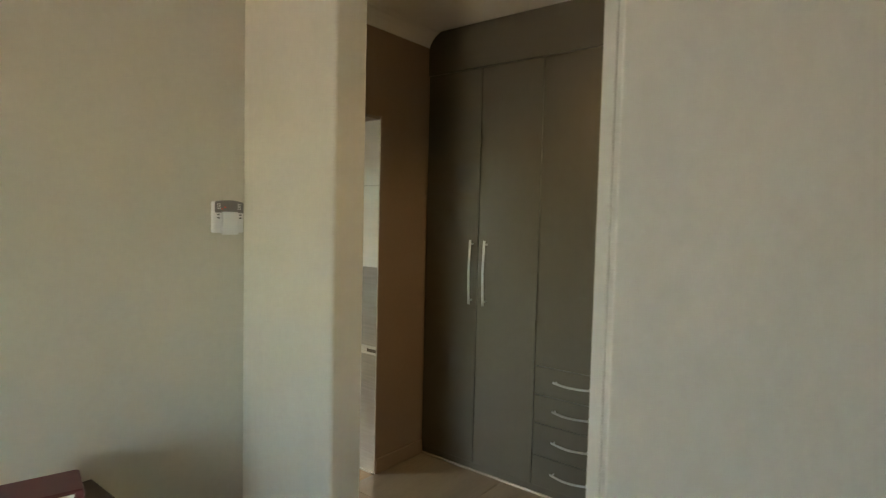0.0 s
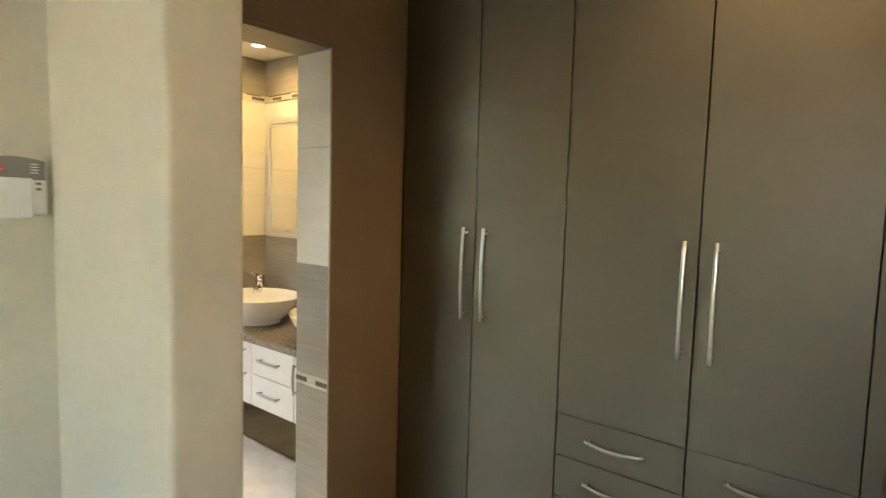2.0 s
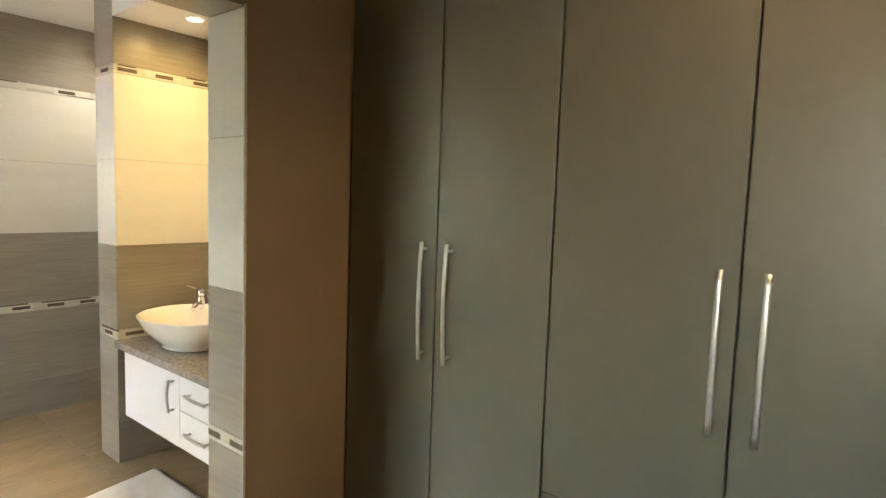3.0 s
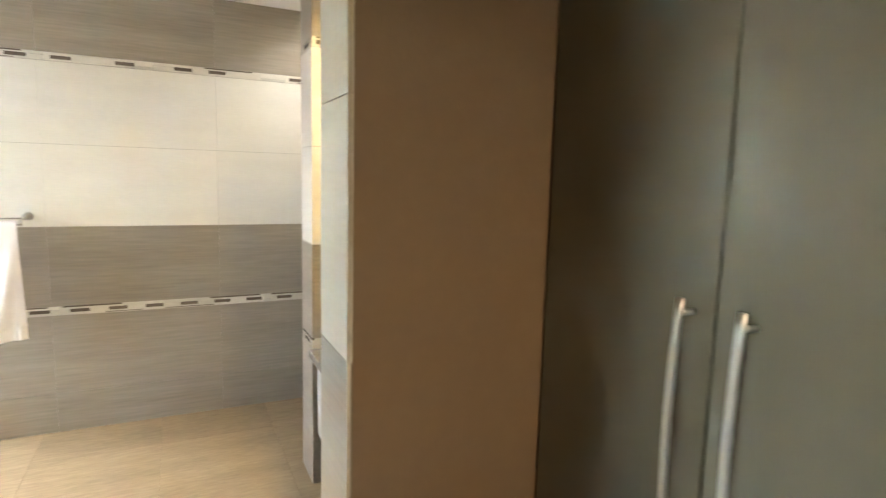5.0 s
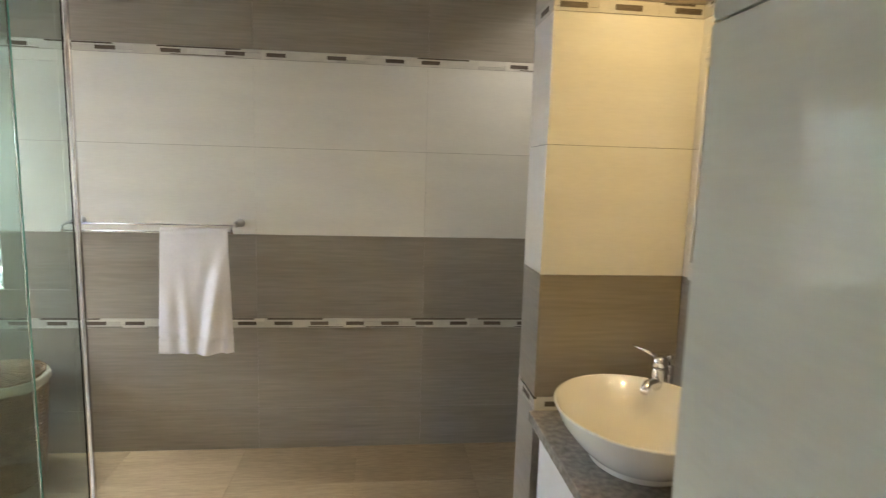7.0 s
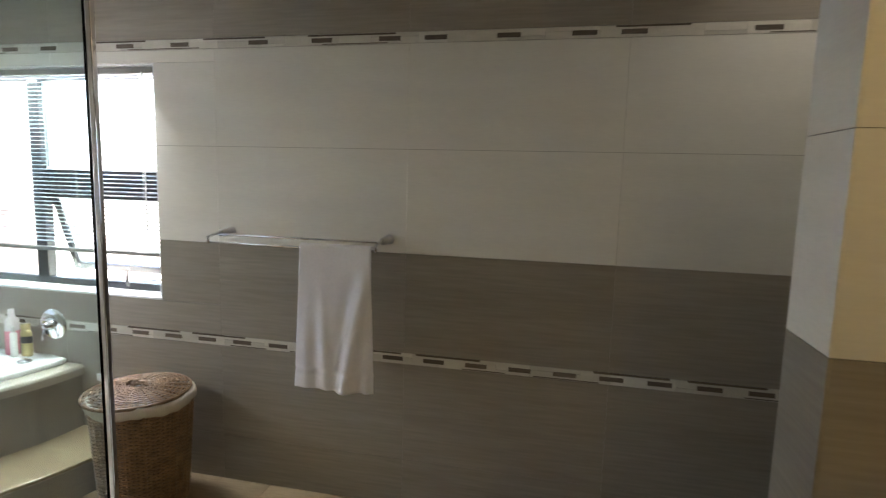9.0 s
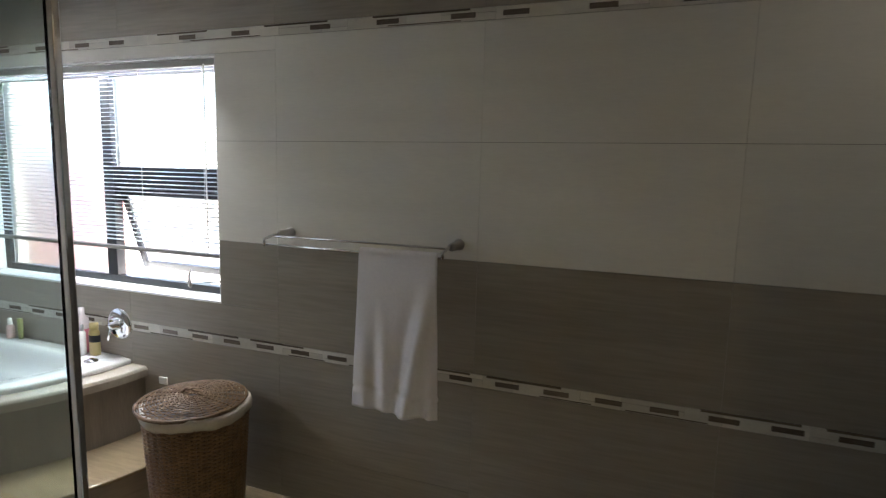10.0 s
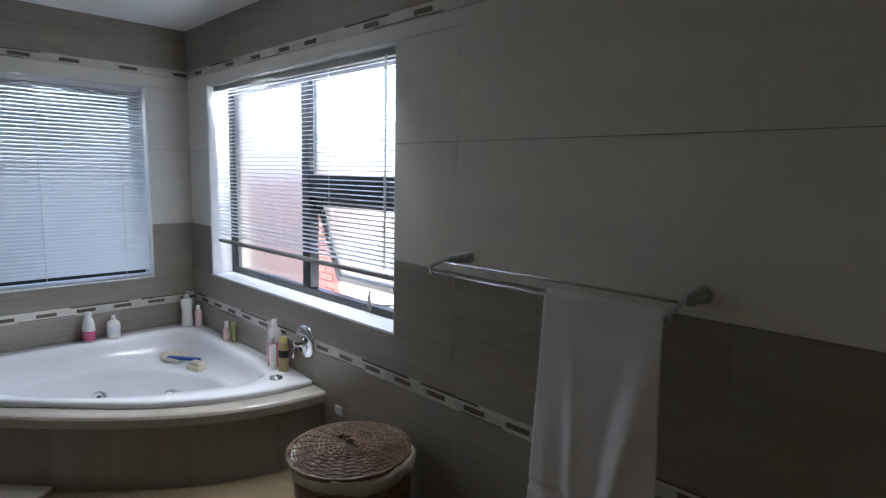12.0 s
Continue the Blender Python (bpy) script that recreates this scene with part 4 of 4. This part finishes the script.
# ---- laundry basket ----
lb = thing("laundry_basket", "round brown wicker laundry basket with a lid and cream cloth liner", "laundry basket", at=(-2.451, 2.520, 0.0))
lb.scale = (1.06, 1.06, 0.912)
R0, R1, HB = 0.165, 0.195, 0.535
STAKES = 30
stake_mesh = None
for k in range(STAKES):
    if stake_mesh is None:
        ob = part("stake", tube(bmesh.new(), [(R0 + (R1 - R0) * q, 0, 0.01 + (HB - 0.01) * q) for q in (0, 0.5, 1)], 0.0055, 6), WICKER, lb)
        stake_mesh = ob.data
    else:
        ob = new("stake", stake_mesh)
        ob.parent = lb
    ob.rotation_euler = (0, 0, 2 * math.pi * k / STAKES)
bm = bmesh.new()
LAYERS = 58
for i in range(LAYERS):
    q = (i + 0.5) / LAYERS
    r = R0 + (R1 - R0) * q
    pts = []
    for k in range(2 * STAKES):
        a = math.pi * k / STAKES
        rr = r + (0.0062 * (1 if (k // 2 + i) % 2 else -1) if k % 2 == 0 else 0)
        pts.append((rr * math.cos(a), rr * math.sin(a), HB * q))
    tube(bm, pts, 0.0042, 5, closed=True)
tagged(part("weave", bm, WICKER, lb, smooth=True), kind="stuff")
part("base", lathe(bmesh.new(), [(0, 0.004), (R0, 0.004), (R0, 0.016), (0, 0.016)], n=30), WICKER, lb)
# dark cone behind the weave, put there as the shade between strands
part("inner_shade", lathe(bmesh.new(), [(R0 - 0.012, 0.02), (R1 - 0.012, HB)], n=36), DWOOD_SHADE, lb, "dark sheet standing in for shade inside the basket", True)
bm = bmesh.new()
prof = [(0.190, 0.525), (0.203, 0.522), (0.210, 0.53), (0.213, 0.545), (0.211, 0.566), (0.205, 0.576), (0.195, 0.578), (0.188, 0.57)]
nn = 90
rings = []
for j, (r, z) in enumerate(prof):
    ring = []
    for k in range(nn):
        a = 2 * math.pi * k / nn
        rr = r + 0.0022 * math.sin(11 * a + j) + 0.0016 * math.sin(23 * a - 0.7 * j)
        ring.append(bm.verts.new((rr * math.cos(a), rr * math.sin(a), z + 0.005 * math.sin(5 * a) + 0.002 * math.sin(17 * a + j))))
    rings.append(ring)
for q, w in zip(rings, rings[1:]):
    for k in range(nn):
        bm.faces.new((q[k], q[(k + 1) % nn], w[(k + 1) % nn], w[k]))
part("liner", bm, LINER, lb, "cream cloth liner folded over the rim", True)
LZ = 0.604
# dark disc under the lid weave, coloured as the shade in its gaps
lid = part("lid", lathe(bmesh.new(), [(0, LZ - 0.014), (0.1, LZ - 0.018), (0.195, LZ - 0.031), (0.198, LZ - 0.036), (0, LZ - 0.036)], n=36), DWOOD_SHADE, lb, "domed wicker lid, slightly askew")
lid.rotation_euler = (radians(0.6), radians(-1.4), 0)
SPOKES = 22
spoke_mesh = None
for k in range(SPOKES):
    if spoke_mesh is None:
        ob = part("spoke", tube(bmesh.new(), [(r, 0, LZ - 0.022 * (r / 0.2) ** 2) for r in (0.015, 0.07, 0.13, 0.205)], 0.0038, 5), LIDWICKER, lid)
        spoke_mesh = ob.data
    else:
        ob = new("spoke", spoke_mesh)
        ob.parent = lid
    ob.rotation_euler = (0, 0, 2 * math.pi * k / SPOKES)
bm = bmesh.new()
for i in range(20):
    r = 0.028 + 0.0092 * i
    n = 4 * SPOKES
    pts = []
    for k in range(n):
        a = 2 * math.pi * k / n
        lift = 0.0042 * math.cos(math.pi * (k / 4 + i))
        pts.append((r * math.cos(a), r * math.sin(a), LZ - 0.022 * (r / 0.2) ** 2 + lift))
    tube(bm, pts, 0.0031, 5, closed=True)
tagged(part("lid_weave", bm, LIDWICKER, lid, smooth=True), kind="stuff")
bm = bmesh.new()
for j in range(4):
    tube(bm, [(0.207 * math.cos(2 * math.pi * k / 80), 0.207 * math.sin(2 * math.pi * k / 80), LZ - 0.026 + 0.005 * math.sin(14 * 2 * math.pi * k / 80 + j * 1.57)) for k in range(80)], 0.0048, 5, closed=True)
part("lid_rim", bm, LIDWICKER, lid, smooth=True)
bm = bmesh.new()
for j in range(2):
    tube(bm, [(0.050 * math.cos(math.pi * k / 16), 0.006 * math.cos(1.1 * k + math.pi * j), LZ - 0.004 + 0.034 * math.sin(math.pi * k / 16) + 0.004 * math.sin(1.1 * k + math.pi * j)) for k in range(17)], 0.0062, 6)
part("lid_handle", bm, LIDWICKER, lid, smooth=True)

# ---- shower glass ----
sh = thing("shower_screen", "clear glass shower screen with chrome edge and open door", "shower screen")
SX, SYG = -1.394, 1.254
g = part("glass_panel", boxes(((-2.6, SYG - 0.004, 0.012), (SX - 0.012, SYG + 0.004, 2.0))), GLASS, sh, "clear glass panel")
g.visible_shadow = False
part("profile", boxes(((SX - 0.0055, SYG - 0.0055, 0.0), (SX + 0.0055, SYG + 0.0055, 2.02)), bevel=0.002), CHROME, sh, "chrome edge profile")
part("profile", boxes(((-2.6, SYG - 0.01, 0.0), (SX - 0.013, SYG + 0.01, 0.011)), bevel=0.002), CHROME, sh, "chrome floor profile")
bm = boxes(((SX - 0.004, 0.22, 0.02), (SX + 0.004, 1.045, 2.0)))
dm = pose(SX + 0.037, 0.21, 0, 0, 0, 3.1) @ pose(-SX, -0.21, 0)
dg = part("glass_door", turned(bm, dm), GLASS, sh, "clear glass door")
dg.visible_shadow = False
part("glass_edge", turned(boxes(((SX - 0.0042, 1.046, 0.02), (SX + 0.0042, 1.051, 2.0))), dm), GLASSEDGE, dg, "green glass edge")
for z in (0.3, 1.7):
    part("hinge", turned(boxes(((SX - 0.014, 0.2, z), (SX + 0.014, 0.27, z + 0.08)), bevel=0.003), dm), CHROME, sh, "chrome hinge")

# ---- tiles, mosaic strips and bricks ----
G = 0.0018
ROWS = ((0.0, 0.228, "t"), (0.228, 0.68, "t"), (0.732, 1.18, "t"), (1.18, 1.63, "c"), (1.63, 2.066, "c"), (2.112, 2.52, "t"))


def tile_face(parent, normal, at, cols, rows=ROWS, holes=(), top=9.0):
    """Tiles on a wall face: at is the face's place along the normal; holes are (u0, u1, z0, z1)."""
    axis = "xyz".index(normal[1])
    sign = 1 if normal[0] == "+" else -1
    for u0, u1 in zip(cols, cols[1:]):
        for z0, z1, kind in rows:
            z1 = min(z1, top)
            if z1 - z0 < 0.01:
                continue
            rects = [(u0, u1, z0, z1)]
            for h0, h1, k0, k1 in holes:
                cut = []
                for a, b, c, d in rects:
                    if h1 <= a or h0 >= b or k1 <= c or k0 >= d:
                        cut.append((a, b, c, d))
                        continue
                    if c < k0:
                        cut.append((a, b, c, k0))
                    if k1 < d:
                        cut.append((a, b, k1, d))
                    if a < h0:
                        cut.append((a, h0, max(c, k0), min(d, k1)))
                    if h1 < b:
                        cut.append((h1, b, max(c, k0), min(d, k1)))
                rects = cut
            for a, b, c, d in rects:
                if b - a < 0.012 or d - c < 0.012:
                    continue
                g = G / 2
                lo, hi = [0, 0, c + g], [0, 0, d - g]
                lo[axis], hi[axis] = min(at, at - sign * (T + 0.001)), max(at, at - sign * (T + 0.001))
                lo[1 - axis], hi[1 - axis] = a + 0.0004, b - 0.0004
                piece("tile", lo, hi, normal, TAUPE if kind == "t" else CREAM, parent)


def strip(parent, normal, at, u0, u1, z0, z1, dashes, longs, module, phase=0.0):
    """A pale border strip with dark chips: dashes and thin long bars repeat along it."""
    axis = "xyz".index(normal[1])
    sign = 1 if normal[0] == "+" else -1

    def chip(name, a, b, c, d, out, mat):
        a, b = max(a, u0), min(b, u1)
        if b - a < 0.008:
            return
        lo, hi = [0, 0, c], [0, 0, d]
        back = at - sign * (T + 0.001)
        face = at + sign * out
        lo[axis], hi[axis] = min(back, face), max(back, face)
        lo[1 - axis], hi[1 - axis] = a, b
        piece(name, lo, hi, normal, mat, parent)
    u, k = u0, 0
    while u < u1:
        step = (0.145, 0.21, 0.12, 0.255)[k % 4]
        if (k * 5) % 7 < 3:
            zs = z0 + (z1 - z0) * (0.34, 0.62)[k % 2]
            chip("border_strip", u + 0.0004, u + step, z0 + 0.001, zs - 0.0005, 0.0, STRIP)
            chip("border_strip", u + 0.0004, u + step, zs + 0.0005, z1 - 0.001, 0.0, STRIP)
        else:
            chip("border_strip", u + 0.0004, u + step, z0 + 0.001, z1 - 0.001, 0.0, STRIP)
        u, k = u + step, k + 1
    zm, first = (z0 + z1) / 2, math.floor((u0 - phase) / module)
    for k in range(first, math.ceil((u1 - phase) / module) + 1):
        base = phase + k * module
        for off in dashes:
            chip("mosaic", base + off, base + off + 0.095, zm - 0.011, zm + 0.008, 0.0012, MOSAIC)
        for off, length, where in longs:
            z = z1 - 0.008 if where else z0 + 0.003
            chip("mosaic", base + off, base + off + length, z, z + (0.007 if where else 0.004), 0.0014, MOSAIC)


LOWD, LOWL, LOWM, LOWP = (0.035, 0.224, 0.413, 0.602, 0.791, 0.98), ((0.0, 0.29, 1), (0.21, 0.19, 0), (0.52, 0.27, 0), (0.765, 0.30, 1)), 1.134, -1.249
UPD, UPL, UPM, UPP = (0.0, 0.29, 0.585, 0.765, 1.19, 1.40), ((0.745, 0.26, 1), (1.17, 0.30, 0), (1.3, 0.24, 1)), 1.62, -1.216
hole1 = (WX0 - 0.004, WX1 + 0.004, WZ0 - 0.004, WZ1 + 0.004)
tile_face(wt, "-y", YT, (XL, -4.02, -3.125, -2.223, -1.303, -0.422, XR), holes=[hole1], top=H_BATH)
strip(wt, "-y", YT, XL, XR, 0.68, 0.732, LOWD, LOWL, LOWM, LOWP)
strip(wt, "-y", YT, XL, XR, 2.066, 2.112, (-4.41, -3.99, -3.69, -3.41, -3.18, -2.745, -2.45, -2.05, -1.745, -1.437, -1.238, -0.937, -0.642, -0.457, 0.01, 0.3),
      ((-4.2, 0.3, 1), (-3.75, 0.36, 0), (-2.874, 0.29, 1), (-2.68, 0.38, 0), (-2.278, 0.31, 1), (-1.763, 0.40, 1), (-1.697, 0.30, 0), (-0.479, 0.27, 1), (0.06, 0.15, 0)), 10.0)
hole2 = (VY0 - 0.004, VY1 + 0.004, VZ0 - 0.004, VZ1 + 0.004)
tile_face(ww, "+x", XL, (0.2, 0.55, 1.45, 2.35, YT), holes=[hole2], top=H_BATH)
strip(ww, "+x", XL, 0.2, YT, 0.68, 0.732, LOWD, LOWL, LOWM, 0.2)
strip(ww, "+x", XL, 0.2, YT, 2.066, 2.112, UPD, UPL, UPM, 0.5)
tile_face(we, "-x", XR, (0.2, 0.75, PY0 + T), top=H_NICHE)
strip(we, "-x", XR, 0.2, PY0 + T, 2.066, 2.112, UPD, UPL, UPM, 0.1)
strip(we, "-x", XR, 0.2, PY0 + T, 0.68, 0.732, LOWD, LOWL, LOWM, 0.1)
tile_face(we, "-x", XR, (PY1, 2.3, YT), top=H_BATH)
tile_face(wp, "-y", PY0, (PX + T, XR), top=H_NICHE)
strip(wp, "-y", PY0, PX + T, XR, 2.066, 2.112, (0.0, 0.19, 0.40), ((0.0, 0.09, 1), (0.36, 0.11, 1)), 0.6, PX + 0.02)
strip(wp, "-y", PY0, PX + T, XR, 0.68, 0.732, (0.02, 0.2), ((0.1, 0.2, 1),), 0.6, PX + 0.02)
tile_face(wp, "-x", PX, (PY0, PY1), top=H_BATH)
strip(wp, "-x", PX, PY0, PY1, 2.066, 2.112, (0.06,), (), 0.6, PY0)
strip(wp, "-x", PX, PY0, PY1, 0.68, 0.732, (0.06,), ((0.0, 0.2, 1),), 0.6, PY0)
tile_face(wj, "-x", JX, (0.001, 0.2), rows=((0.0, 0.68, "t"), (0.732, 1.18, "t"), (1.18, 1.638, "c"), (1.638, 2.066, "c")), top=2.0)
strip(wj, "-x", JX, 0.001, 0.2, 0.68, 0.732, (0.0, 0.15), (), 0.6, -0.02)
# soffit of the doorway
tl = structure("lintel", boxes(((SX1, 0.002, 2.0), (JX, 0.2 - T, 2.008 + T))), TAUPE, "grey tiled doorway soffit")
part("base_strip", boxes(((JX - 0.013, 0.004, 0.0005), (JX - 0.0005, 0.2, 0.012)), bevel=0.003), LEDGE, wj, "pale strip along the floor")
part("trim", boxes(((JX - 0.003, -0.003, 0), (JX + 0.004, 0.0, 2.005))), STRIP, wj, "thin pale tile edge")

fb = bpy.data.objects["floor_bath"]
for i in range(9):
    for k in range(5):
        x0, y0 = XR - 0.6 * (i + 1), 0.0 + 0.6 * k
        lo = (max(x0, XL) + 0.0004, y0 + 0.0004, -0.008)
        hi = (x0 + 0.6 - 0.0004, min(y0 + 0.6, YT) - 0.0004, 0.0)
        if hi[0] - lo[0] > 0.02 and hi[1] - lo[1] > 0.02:
            piece("tile", lo, hi, "+z", FLOOR_T, fb)
fd = bpy.data.objects["floor"]
for i in range(11):
    for k in range(9):
        x1, y1 = 0.6 - 0.6 * i, 0.0 - 0.6 * k
        piece("tile", (x1 - 0.5985, y1 - 0.5985, -0.008), (x1 - 0.0015, y1 - 0.0015, 0.0), "+z", FLOOR_B, fd)
for k in range(27):
    for i in range(10):
        x0 = -7.99 + 0.232 * i + (0.116 if k % 2 else 0)
        if k > 2:
            piece("brick", (x0, 4.606, -0.35 + 0.076 * k), (x0 + 0.222, 4.63, -0.35 + 0.076 * k + 0.066), "-y", BRICK, bw)
